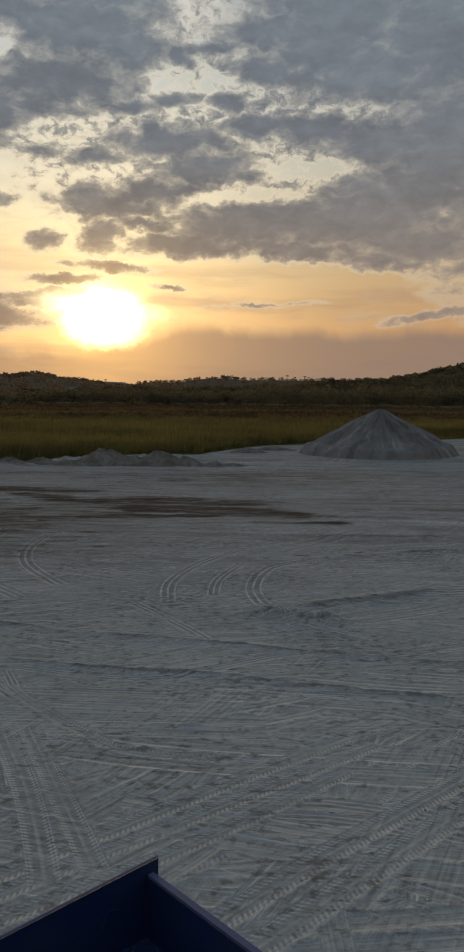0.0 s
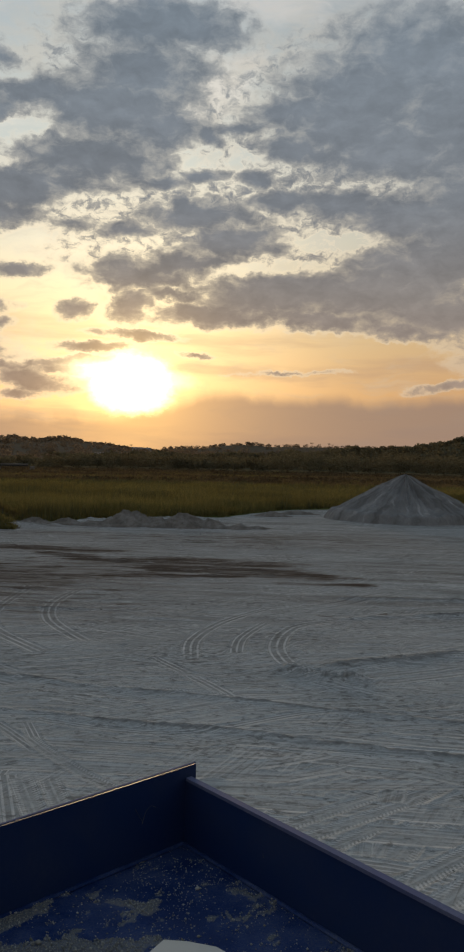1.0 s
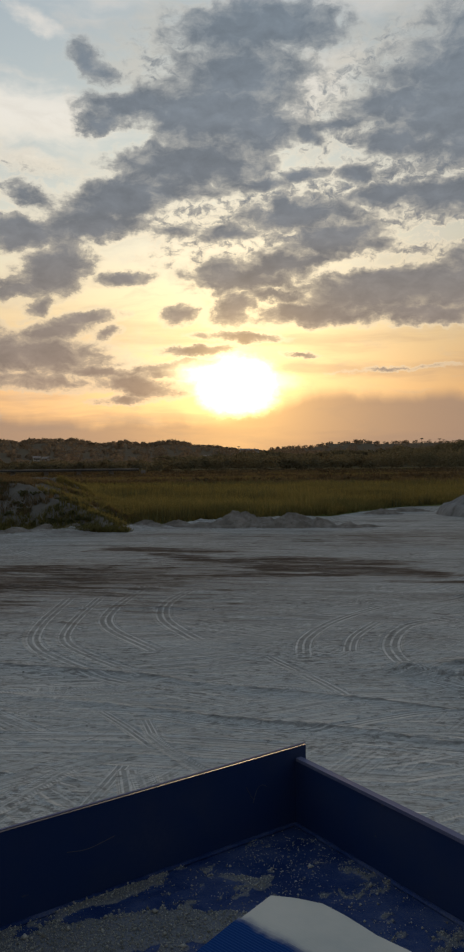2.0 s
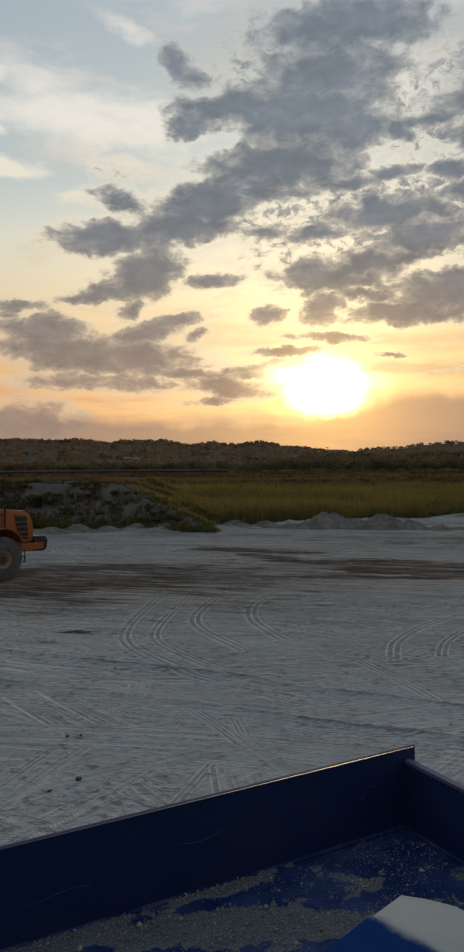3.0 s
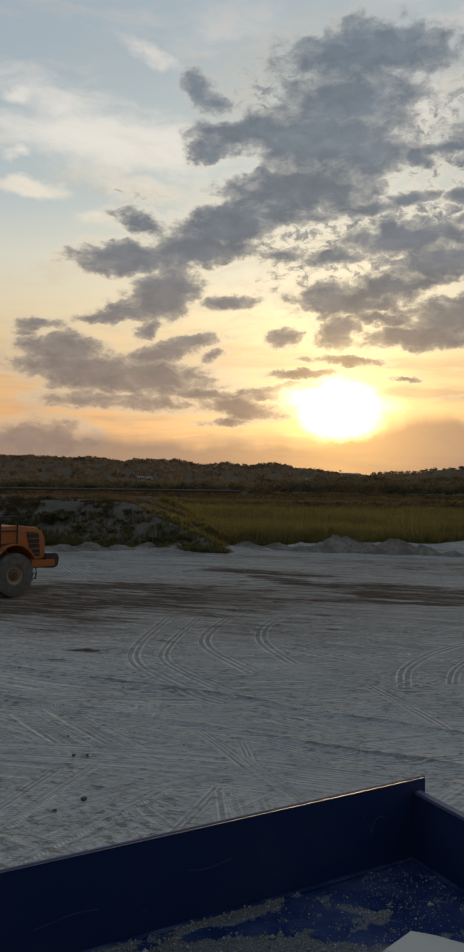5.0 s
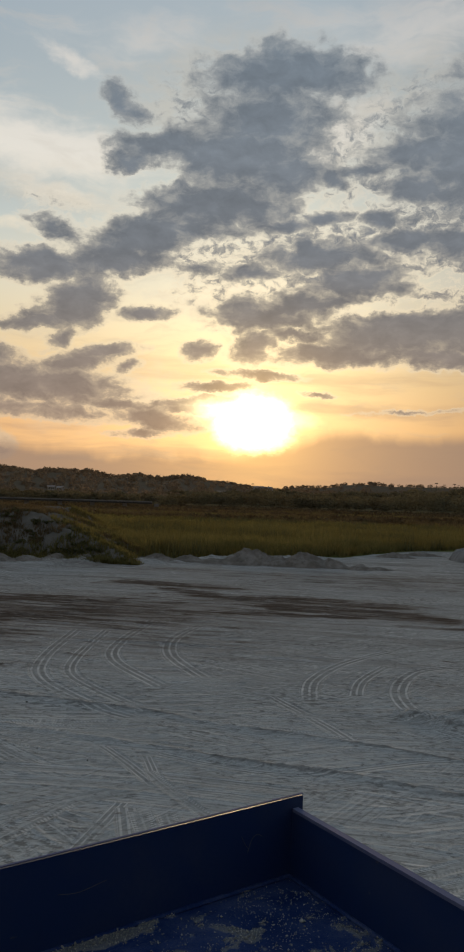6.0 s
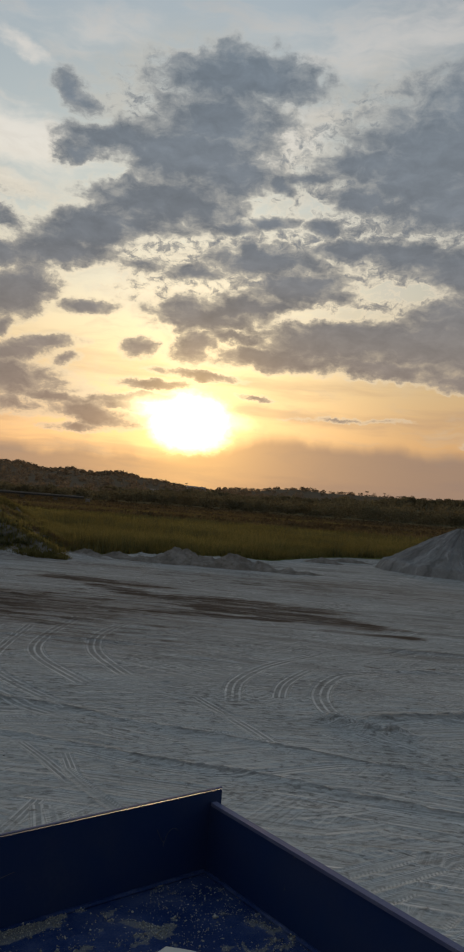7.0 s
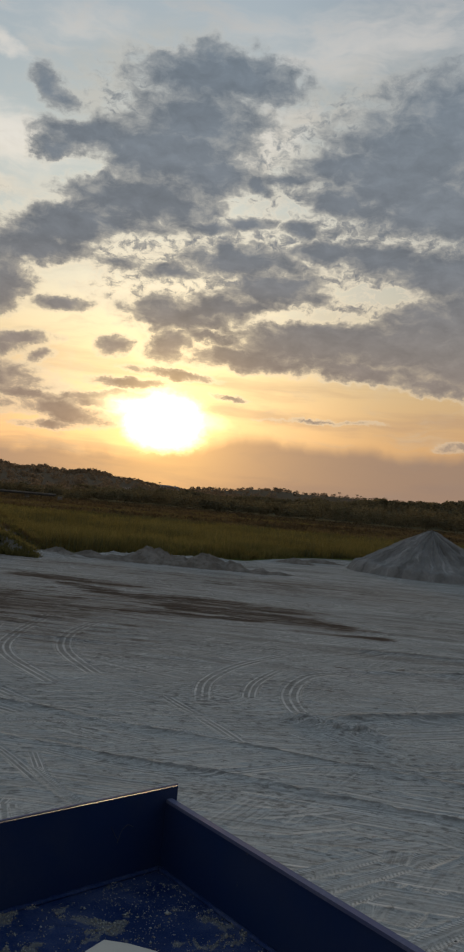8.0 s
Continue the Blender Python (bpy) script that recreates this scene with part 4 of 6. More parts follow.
make_spoil([(-8.6, 57.6, 2.1, 1.6, 1.15), (-6.7, 57.4, 1.6, 1.3, 0.75), (-4.9, 57.6, 2.0, 1.6, 1.20), (-3.1, 57.4, 1.5, 1.2, 0.62), (-10.8, 57.0, 1.8, 1.2, 0.40)], 101, "two-humped mound of pushed-up grey-brown spoil at the meadow's edge")
make_spoil([(-1.1, 56.6, 0.9, 0.7, 0.42), (0.1, 57.2, 1.0, 0.6, 0.22)], 111, "small low mound of crumbled spoil")
for k, (hx, hy) in enumerate(((-29.5, 47.6), (-26.2, 49.3), (-23.0, 51.0), (-19.8, 53.2), (-16.8, 55.0), (-13.8, 56.6))):
    make_spoil([(hx - 0.9, hy - 0.4, 1.5, 0.9, 0.46 + 0.08 * (k % 3)), (hx + 0.9, hy + 0.4, 1.5, 0.9, 0.38 + 0.10 * (k % 2))], 121 + 7 * k, "low uneven windrow of grey-brown spoil along the grass")
make_spoil([(1.4, 70.5, 1.6, 0.8, 0.45), (3.8, 74.0, 1.8, 0.9, 0.40)], 171, "low uneven windrow of grey-brown spoil along the grass")


# ---- sand heap ----
def make_heap():
    n, rings = 220, 90
    a, s = np.meshgrid(np.linspace(0, 2 * math.pi, n, endpoint=False), np.linspace(0, 1, rings))
    gully = fbm(a * 9 / math.pi + 3, s * 0.7, 21, 5, 0.7) - 0.10
    rad = 6.6 * s * (1 + 0.05 * np.sin(2 * a + 1) + 0.06 * np.sin(3 * a))
    z = 3.85 * (1 - s) - 0.10 * np.exp(-(s / 0.05) ** 2) + 0.85 * gully * np.sin(math.pi * np.clip(s, 0, 1)) ** 0.7
    z += 0.05 * fbm(a * 30, s * 30, 22) - 0.28 * step(s, 0.86, 1.0) + 0.22 * np.sin(math.pi * step(s, 0.75, 1.0))
    x, y = rad * np.cos(a), rad * np.sin(a)
    i = np.arange(rings - 1)[:, None] * n + np.arange(n)[None, :]
    j = np.arange(rings - 1)[:, None] * n + (np.arange(n)[None, :] + 1) % n
    quads = np.stack([i, i + n, j + n, j], -1).reshape(-1, 4)
    ob = raw("sand_heap", np.stack([x, y, z], -1).reshape(-1, 3), quads, M_CONE, smooth_all=True)
    ob.location = (12.3, 70.1, 0.0)
    return tagged(ob, "tall conical heap of grey sand with rain gullies", "sand heap")


make_heap()


# ---- gravel bank with bushes ----
def bank_height(x, y):
    front = (y - (53.0 - 0.10 * (x + 24))) / 6.0
    end = (-0.270 * y - x) / 9.0
    inner = np.minimum(np.minimum(front, end), (84 - y) / 6)
    lip = 0.16 * fbm(x * 0.35, y * 0.35, 31)
    h = 3.0 * np.clip(0.75 * (inner + lip) + 0.25 * step(inner + lip, 0, 1), 0, 1)
    return h * (1 + 0.10 * fbm(x * 0.16, y * 0.16, 32)) + (0.20 * fbm(x * 0.6, y * 0.6, 33) + 0.12 * fbm(x * 2.1, y * 2.1, 34, 3)) * np.clip(h, 0, 1) - 0.15


def make_bank():
    xs, ys = np.linspace(-60, -13, 300), np.linspace(50, 86, 240)
    x, y = np.meshgrid(xs, ys)
    z = bank_height(x, y)
    i = (np.arange(239)[:, None] * 300 + np.arange(299)[None, :])
    quads = np.stack([i, i + 1, i + 301, i + 300], -1).reshape(-1, 4)
    ob = raw("gravel_bank", np.stack([x, y, z], -1).reshape(-1, 3), quads, M_BANK, smooth_all=True)
    return tagged(ob, "long flat-topped bank of grey gravel overgrown with low bushes", "gravel bank")


make_bank()


# ---- grass and leaves ----
def blades(name, x, y, z, height, width, count, mat, seed, lean=0.35):
    """Tufts of narrow blades at the given places, as one mesh."""
    rng = np.random.default_rng(seed)
    x, y, z, height, width = (np.repeat(np.broadcast_to(v, x.shape), count) for v in (x, y, z, height, width))
    m = len(x)
    ang = rng.uniform(0, 2 * math.pi, m)
    h = height * rng.uniform(0.55, 1.2, m)
    ox, oy = rng.normal(0, 0.22, m) * height, rng.normal(0, 0.22, m) * height
    tip = rng.normal(0, lean, (m, 2)) * h[:, None]
    w = width * rng.uniform(0.6, 1.3, m)
    a = np.stack([x + ox - w * np.cos(ang), y + oy - w * np.sin(ang), z - 0.05], 1)
    b = np.stack([x + ox + w * np.cos(ang), y + oy + w * np.sin(ang), z - 0.05], 1)
    c = np.stack([x + ox + tip[:, 0], y + oy + tip[:, 1], z + h], 1)
    verts = np.stack([a, b, c], 1).reshape(-1, 3)
    return raw(name, verts, np.arange(3 * m).reshape(-1, 3), mat)


def edge_y(x):
    return np.interp(x, [e[0] for e in EDGE], [e[1] for e in EDGE])


def make_meadow():
    rng = np.random.default_rng(5)
    def spread(m, r0, r1):
        r = np.sqrt(rng.uniform(r0 ** 2, r1 ** 2, m))
        a = np.radians(rng.uniform(-40, 26, m))
        x, y = r * np.sin(a), r * np.cos(a)
        bare = ((x < -14) & (y < 106) & (y > 50) & (bank_height(x, y) > 0.2)) | (np.hypot(x - 12.3, y - 70.1) < 7.5)
        keep = (y > edge_y(x) + 0.8 + fbm(x * 0.3, y * 0.3, 41) * 2) & ~bare
        return x[keep], y[keep]
    x, y = spread(42000, 54, 130)
    h = (0.95 + 0.8 * fbm(x * 0.07, y * 0.07, 42) + 0.7 * fbm(x * 0.45, y * 0.45, 43)) * (0.55 + 0.45 * step(y - edge_y(x), 0, 9))
    tagged(blades("meadow_grass", x, y, 0.0, np.clip(h, 0.25, 1.7), 0.035, 7, M_GRASS, 6), "tall green reed grass of the wet meadow", "grass", kind="stuff")
    x, y = spread(34000, 120, 335)
    green = fbm(x * 0.010, y * 0.050, 44) + 0.9 * step(172 - y, 0, 34) - 0.36
    h = np.clip(0.75 + 0.6 * fbm(x * 0.04, y * 0.08, 48), 0.2, 1.3)
    keep = green > 0
    tagged(blades("far_meadow_grass", x[keep], y[keep], 0.0, h[keep], 0.11, 6, M_GRASS, 7), "green grass of the far meadow", "grass", kind="stuff")
    keep = (green < 0.12) & (fbm(x * 0.02, y * 0.09, 45) > -0.25)
    tagged(blades("dry_meadow_grass", x[keep], y[keep], 0.0, h[keep], 0.13, 6, M_DRYGRASS, 8), "strips of dry brown grass across the meadow", "grass", kind="stuff")
    # darker reed clumps
    x, y = spread(5200, 55, 150)
    keep = fbm(x * 0.12, y * 0.12, 49) > 0.10
    x, y = x[keep], y[keep]
    tagged(blades("reed_clumps", x, y, 0.0, 1.25 + 0.4 * fbm(x, y, 50), 0.05, 9, M_BUSH, 9, 0.2), "dark clumps of reeds in the meadow", "reeds", kind="stuff")


make_meadow()


def leaf_cloud(rng, centres, radii, per, size):
    """Small leaf clumps (crossed triangles) through balls of foliage."""
    k = len(centres)
    d = rng.normal(0, 1, (k, per, 3))
    d /= np.linalg.norm(d, axis=2, keepdims=True)
    rad = rng.uniform(0.35, 1.0, (k, per, 1)) ** 0.5
    p = centres[:, None, :] + d * rad * radii[:, None, :]
    p = p.reshape(-1, 3)
    s = np.repeat(np.broadcast_to(size, (k,)), per)[:, None] * rng.uniform(0.6, 1.4, (len(p), 1))
    u = rng.normal(0, 1, (len(p), 3))
    u /= np.linalg.norm(u, axis=1, keepdims=True)
    v = np.cross(u, rng.normal(0, 1, (len(p), 3)))
    v /= np.linalg.norm(v, axis=1, keepdims=True)
    verts = np.stack([p - u * s, p + u * s * 0.9 + v * s * 0.3, p + v * s, p - v * s * 0.9 + u * s * 0.2], 1).reshape(-1, 3)
    i = np.arange(len(p)) * 4
    faces = np.concatenate([np.stack([i, i + 1, i + 2], 1), np.stack([i, i + 3, i + 1], 1)])
    return verts, faces


def make_scrub():
    """Strips of low brown scrub and ditch-side bushes across the far meadow."""
    rng = np.random.default_rng(15)
    r, a = rng.uniform(150, 330, 9000), np.radians(rng.uniform(-38, 24, 9000))
    x, y = r * np.sin(a), r * np.cos(a)
    lines = np.exp(-((y - 168 - 0.10 * x) / 5) ** 2) + np.exp(-((y - 205 + 0.12 * x) / 7) ** 2) + np.exp(-((y - 262) / 10) ** 2) + np.exp(-((y - 318) / 14) ** 2)
    keep = lines + 1.1 * fbm(x * 0.022, y * 0.05, 19) > 0.62
    x, y = x[keep], y[keep]
    w = rng.uniform(0.45, 1.15, len(x))
    v, f = leaf_cloud(rng, np.stack([x, y, 0.45 * w], 1), np.stack([1.5 * w, 1.2 * w, 0.65 * w], 1), 16, 0.26 * w)
    v[:, 2] = np.maximum(v[:, 2], 0)
    tagged(raw("meadow_scrub", v, f, M_SCRUB), "strips of low brown scrub across the far meadow", "scrub", kind="stuff")


make_scrub()


def make_bank_bushes():
    rng = np.random.default_rng(11)
    def place(x, y, w, name, label, per=150):
        z = float(bank_height(np.array([x]), np.array([y]))[0])
        n = 5
        c = rng.normal(0, 0.45, (n, 3)) * w * np.array([1.3, 1, 0.25]) + np.array([0, 0, 0.30 * w])
        v, f = leaf_cloud(rng, c, np.full((n, 3), 0.42 * w) * np.array([1, 1, 0.65]), per // n, 0.075 * w + 0.04)
        v[:, 2] = np.maximum(v[:, 2], -0.1)
        ob = raw(name, v, f, M_BUSH)
        ob.location = (x, y, z)
        tagged(ob, label, "bush", "bushes on the gravel bank")
    for k in range(135):
        x = rng.uniform(-38, -17.5)
        y = 53.2 - 0.10 * (x + 24) + rng.uniform(0, 7.0)
        place(x, y, rng.uniform(0.18, 0.50), "bush", "low dark green bush rooted in the gravel bank", 80)
    place(-30.5, 57.0, 1.7, "bush", "taller dark bush standing on top of the gravel bank", 320)
    # grass along the foot of the bank
    x = rng.uniform(-42, -15, 2600)
    y = 52.8 - 0.10 * (x + 24) + np.abs(rng.normal(0, 0.9, 2600))
    tagged(blades("bank_grass", x, y, np.maximum(0, bank_height(x, y)), 0.36 + 0.3 * fbm(x * 0.4, y * 0.4, 46), 0.03, 6, M_GRASS, 12), "rough grass along the foot of the gravel bank", "grass", kind="stuff")
    x = rng.uniform(-36, -15.5, 5200)
    y = rng.uniform(55, 74, 5200)
    keep = fbm(x * 0.3, y * 0.3, 47) > 0.05
    x, y = x[keep], y[keep]
    gx = rng.uniform(-34, -14.5, 9000)
    gy = rng.uniform(54, 84, 9000)
    keep = (bank_height(gx, gy) > 0.05) & (-0.270 * gy - gx < 8.0) & (fbm(gx * 0.35, gy * 0.35, 35) > -0.12)
    gx, gy = gx[keep], gy[keep]
    tagged(blades("bank_end_grass", gx, gy, bank_height(gx, gy), 0.45, 0.035, 6, M_GRASS, 14), "olive grass on the sloping end of the gravel bank", "grass", kind="stuff")
    tagged(blades("bank_weeds", x, y, bank_height(x, y), 0.4, 0.035, 6, M_DRYGRASS, 13), "dry weeds scattered over the gravel bank", "grass", kind="stuff")


make_bank_bushes()


# ---- woods and hills ----
def at(az, r, z=0.0):
    return (r * math.sin(radians(az)), r * math.cos(radians(az)), z)


def rise(el, r):
    """Height seen at that elevation from the cab guard, r metres off."""
    return 4.55 + r * math.tan(radians(el))


# crest lines: azimuth and elevation in degrees
CREST_LEFT = [(-60, 1.2), (-45, 1.4), (-31, 1.35), (-29, 1.42), (-27, 1.28), (-25, 1.32), (-23, 1.18), (-21, 1.25), (-19.5, 1.28), (-18.6, 1.0), (-17.6, 1.0), (-16.1, 1.16), (-14.5, 0.9),
    (-13.1, 1.16), (-11.7, 0.98), (-10, 0.84), (-8.4, 0.55), (-6, 0.4), (0, 0.2), (40, 0.1)]
CREST_FAR = [(-60, 0.8), (-12, 0.5), (-7, 0.5), (-5.6, 0.75), (-3.5, 0.78), (-2.3, 1.0), (-0.7, 1.08), (1, 0.98), (2.6, 1.0), (6.2, 1.0), (9, 1.0), (40, 1.2)]
CREST_RIGHT = [(-14, -0.2), (-9.7, 0.0), (-3.5, 0.1), (0.6, 0.25), (2.6, 0.42), (6.2, 0.72), (9.5, 0.85), (11, 1.0), (13, 1.45), (14.3, 1.72), (16, 1.9), (22, 2.3), (45, 2.5)]


def ridge(name, crest, r0, r1, depth, seed, label, trees, tree_size, mat, soil):
    az = np.linspace(crest[0][0], crest[-1][0], 420)
    el = np.interp(az, [c[0] for c in crest], [c[1] for c in crest])
    s = np.linspace(0, 1, 26)
    A, S = np.meshgrid(az, s)
    top = 4.55 + r1 * np.tan(np.radians(np.interp(A, az, el)))
    R = r0 + (r1 - r0) * S
    z = np.maximum(0.0, top) * step(S, -0.02, 1.02)
    z = z * (1 + 0.10 * fbm(A * 0.8, S * 5, seed) * (1 - S)) - 0.5
    x, y = R * np.sin(np.radians(A)), R * np.cos(np.radians(A))
    # back slope
    x = np.concatenate([x, x[-1:] * (1 + depth / r1)])
    y = np.concatenate([y, y[-1:] * (1 + depth / r1)])
    z = np.concatenate([z, np.full_like(z[-1:], -1.0)])
    rows, cols = x.shape
    i = np.arange(rows - 1)[:, None] * cols + np.arange(cols - 1)[None, :]
    quads = np.stack([i, i + 1, i + cols + 1, i + cols], -1).reshape(-1, 4)
    tagged(raw(name, np.stack([x, y, z], -1).reshape(-1, 3), quads, soil, smooth_all=True), label, "hills", kind="structure")
    rng = np.random.default_rng(seed)
    ta = rng.uniform(max(crest[0][0], -36), min(crest[-1][0], 24), trees)
    ts = np.where(rng.random(trees) < 0.45, rng.uniform(0.93, 1.0, trees), rng.uniform(0.05, 1.0, trees))
    tr = r0 + (r1 - r0) * ts
    tz = (4.55 + r1 * np.tan(np.radians(np.interp(ta, az, el)))).clip(0) * step(ts, -0.02, 1.02) - 0.5
    size = tree_size * rng.uniform(0.45, 1.15, trees) * (0.8 + 0.5 * fbm(ta * 0.9, ts * 3, seed + 1))
    c = np.stack([tr * np.sin(np.radians(ta)), tr * np.cos(np.radians(ta)), tz + size * 0.45], 1)
    v, f = leaf_cloud(rng, c, np.stack([size * 0.75, size * 0.75, size * 0.50], 1), 34, size * 0.17)
    tagged(raw(name + "_woods", v, f, mat), "dark scrub woods covering the " + name.replace("_", " "), "woods", kind="stuff")


ridge("left_hills", CREST_LEFT, 620, 1350, 400, 51, "low brown wooded hills on the horizon", 3600, 7.0, M_WOOD, M_HILL)
ridge("far_hills", CREST_FAR, 1500, 2300, 600, 52, "faint far ridge of hills on the horizon", 1400, 10.0, M_WOOD, M_HILL)
ridge("right_hills", CREST_RIGHT, 430, 700, 200, 53, "dark wooded rise behind the meadow", 2600, 6.0, M_TREE, M_THICKET)


def make_tree_belt():
    rng = np.random.default_rng(61)
    c, rad = [], []
    for k in range(620):
        az = rng.uniform(-36, 24)
        r = rng.uniform(330, 400)
        tall = (3.4 + 1.9 * rng.random()) * (1.0 + 0.35 * (az > -12)) * (1.0 + 0.35 * (az > 2))
        x, y, _ = at(az, r)
        for q in range(4):
            c.append((x + rng.normal(0, 0.22) * tall, y + rng.normal(0, 0.22) * tall, tall * rng.uniform(0.3, 0.85)))
            rad.append((tall * 0.36, tall * 0.36, tall * 0.26))
    v, f = leaf_cloud(rng, np.array(c), np.array(rad), 34, 0.32)
    tagged(raw("tree_belt", v, f, M_TREE), "dense dark belt of trees along the meadow", "trees", kind="stuff")


make_tree_belt()


# ---- truck under the camera: cab guard of blue steel ----
FLOOR_Z, LIP_Z, RAIL_Z = 3.98, 4.10, 4.085
CORNER = Vector((-0.112, 1.214))
ALONG_LIP = Vector((-0.687, -0.727))      # along the front lip, away from the corner
ALONG_RAIL = Vector((0.656, -0.755))      # along the side rail, backwards


def on_guard(a, b, z):
    p = CORNER + a * ALONG_LIP + b * ALONG_RAIL
    return (p.x, p.y, z)


def slab(bm, corners, thick):
    """A flat piece from four corners, made thick downwards along its normal."""
    p = [Vector(c) for c in corners]
    nrm = (p[1] - p[0]).cross(p[3] - p[0]).normalized() * thick
    a, c = [bm.verts.new(q) for q in p], [bm.verts.new(q - nrm) for q in p]
    bm.faces.new(a)
    bm.faces.new(c[::-1])
    for i in range(4):
        j = (i + 1) % 4
        bm.faces.new((a[j], a[i], c[i], c[j]))
    return bm


truck = thing("dump_truck", pose(0, 0, 0), "blue dump truck whose dusty steel cab guard lies in front", "truck")


def grit_cover(a, b):
    """How thickly grit lies at a along the lip and b away from it, 0 to 1."""
    lie = np.zeros_like(a)
    for ca, cb, ra, rb, tilt in ((0.57, 0.012, 0.15, 0.040, 0.0), (0.35, 0.012, 0.10, 0.026, -0.1), (0.40, 0.085, 0.19, 0.048, -0.42), (0.29, 0.140, 0.11, 0.040, -0.5), (0.56, 0.140, 0.12, 0.05, -0.4), (0.175, 0.085, 0.035, 0.012, -0.9), (0.72, 0.05, 0.14, 0.06, 0.0)):
        c, q = math.cos(tilt), math.sin(tilt)
        u, v = (a - ca) * c + (b - cb) * q, (b - cb) * c - (a - ca) * q
        lie = np.maximum(lie, 1 - np.hypot(u / ra, v / rb))
    return step(lie + 0.62 * fbm(a * 30, b * 36, 74, 5, 0.62) + 0.06, 0.10, 0.36)


def make_guard():
    w, d = 2.4, 1.15
    aa, bb = np.meshgrid(np.concatenate([np.linspace(0, 0.9, 260), np.linspace(0.95, w, 12)]), np.concatenate([np.linspace(0, 0.5, 150), np.linspace(0.55, d, 8)]))
    cover = grit_cover(aa, bb)
    x, y = CORNER.x + aa * ALONG_LIP.x + bb * ALONG_RAIL.x, CORNER.y + aa * ALONG_LIP.y + bb * ALONG_RAIL.y
    rows, cols = aa.shape
    top = np.stack([x, y, FLOOR_Z + 0.003 * cover], -1).reshape(-1, 3)
    low = np.stack([x, y, np.full_like(x, FLOOR_Z - 0.006)], -1)[[0, 0, -1, -1], [0, -1, -1, 0]]
    i = np.arange(rows - 1)[:, None] * cols + np.arange(cols - 1)[None, :]
    quads = np.stack([i, i + 1, i + cols + 1, i + cols], -1).reshape(-1, 4)
    m, rim = rows * cols, (0, cols - 1, rows * cols - 1, (rows - 1) * cols)
    sides = [(rim[k], rim[(k + 1) % 4], m + (k + 1) % 4, m + k) for k in range(4)] + [(m + 3, m + 2, m + 1, m)]
    floor = raw("guard_floor", np.concatenate([top, low]), np.concatenate([quads, np.array(sides)]), M_FLOOR, truck)
    floor.data.attributes.new("dust", "FLOAT", "POINT").data.foreach_set("value", np.concatenate([cover.ravel(), np.zeros(4)]).astype(np.float32))
    tagged(floor, "blue steel floor strewn with grit")
    part("front_lip", slab(bmesh.new(), [on_guard(-0.012, 0, FLOOR_Z - 0.03), on_guard(-0.012, 0, LIP_Z), on_guard(w, 0, LIP_Z), on_guard(w, 0, FLOOR_Z - 0.03)], 0.0035), M_BLUE, truck)
    part("lip_edge", slab(bmesh.new(), [on_guard(-0.012, 0.0, LIP_Z + 0.0015), on_guard(w, 0.0, LIP_Z + 0.0015), on_guard(w, -0.0035, LIP_Z + 0.0015), on_guard(-0.012, -0.0035, LIP_Z + 0.0015)], 0.0015), M_RAILPAINT, truck, "edge worn to bare metal")
    part("side_wall", slab(bmesh.new(), [on_guard(0.010, 0.0, FLOOR_Z), on_guard(0.010, d, FLOOR_Z), on_guard(0.010, d, RAIL_Z - 0.005), on_guard(0.010, 0.0, RAIL_Z - 0.005)], 0.005), M_BLUE, truck)
    part("side_rail", slab(bmesh.new(), [on_guard(0.012, 0.004, RAIL_Z), on_guard(0.012, d, RAIL_Z), on_guard(0.001, d, RAIL_Z), on_guard(0.001, 0.004, RAIL_Z)], 0.005), M_RAILPAINT, truck, "flat top flange with worn paint and painted-in sky sheen")
    for pts in ([(0.095, 0.055), (0.088, 0.072), (0.078, 0.078), (0.068, 0.073)], [(0.108, 0.082), (0.100, 0.068), (0.094, 0.060)], [(0.40, 0.07), (0.37, 0.066), (0.33, 0.072)], [(0.60, 0.045), (0.55, 0.052), (0.52, 0.050)]):
        line = bezier_path(pts, 6)
        part("scratch", tube(bmesh.new(), [on_guard(a, 0.0002, FLOOR_Z + z) for a, z in line], 0.0004, 5), M_BARE, truck, "thin scratch to bare metal")
    # weld beads along the inner corners
    bead = [on_guard(0.014 + 0.01 * k, 0.002, FLOOR_Z + 0.002) for k in range(238)]
    part("weld_bead", tube(bmesh.new(), [(x, y, z + 0.0012 * noise.noise(Vector((k * 0.9, 0, 0)))) for k, (x, y, z) in enumerate(bead)], 0.0035, 6), M_FLOOR, truck)
    bead = [on_guard(0.013, 0.004 + 0.01 * k, FLOOR_Z + 0.002) for k in range(113)]
    part("weld_bead", tube(bmesh.new(), [(x, y, z + 0.0012 * noise.noise(Vector((k * 0.9, 5, 0)))) for k, (x, y, z) in enumerate(bead)], 0.0035, 6), M_FLOOR, truck)


make_guard()


# ---- the rest of the truck, below and behind the guard ----
M_RUBBER = mat_plain("dusty_rubber", (0.034, 0.033, 0.032), (0.085, 0.082, 0.077), 0.9, 0, 6.0, 0.4, 0.01)
M_HUB = mat_plain("dark_brown_hub", (0.060, 0.038, 0.022), (0.105, 0.066, 0.038), 0.7, 0, 6.0)
M_GLASS = mat_plain("dark_window_glass", (0.010, 0.012, 0.014), (0.020, 0.022, 0.024), 0.08, 0, 3.0, 0.02)
M_BLACK = mat_plain("black_enamel", (0.012, 0.012, 0.012), (0.035, 0.034, 0.032), 0.5, 0, 9.0)
M_STEEL = mat_plain("greasy_steel", (0.10, 0.10, 0.10), (0.20, 0.19, 0.18), 0.45, 0.8, 12.0)


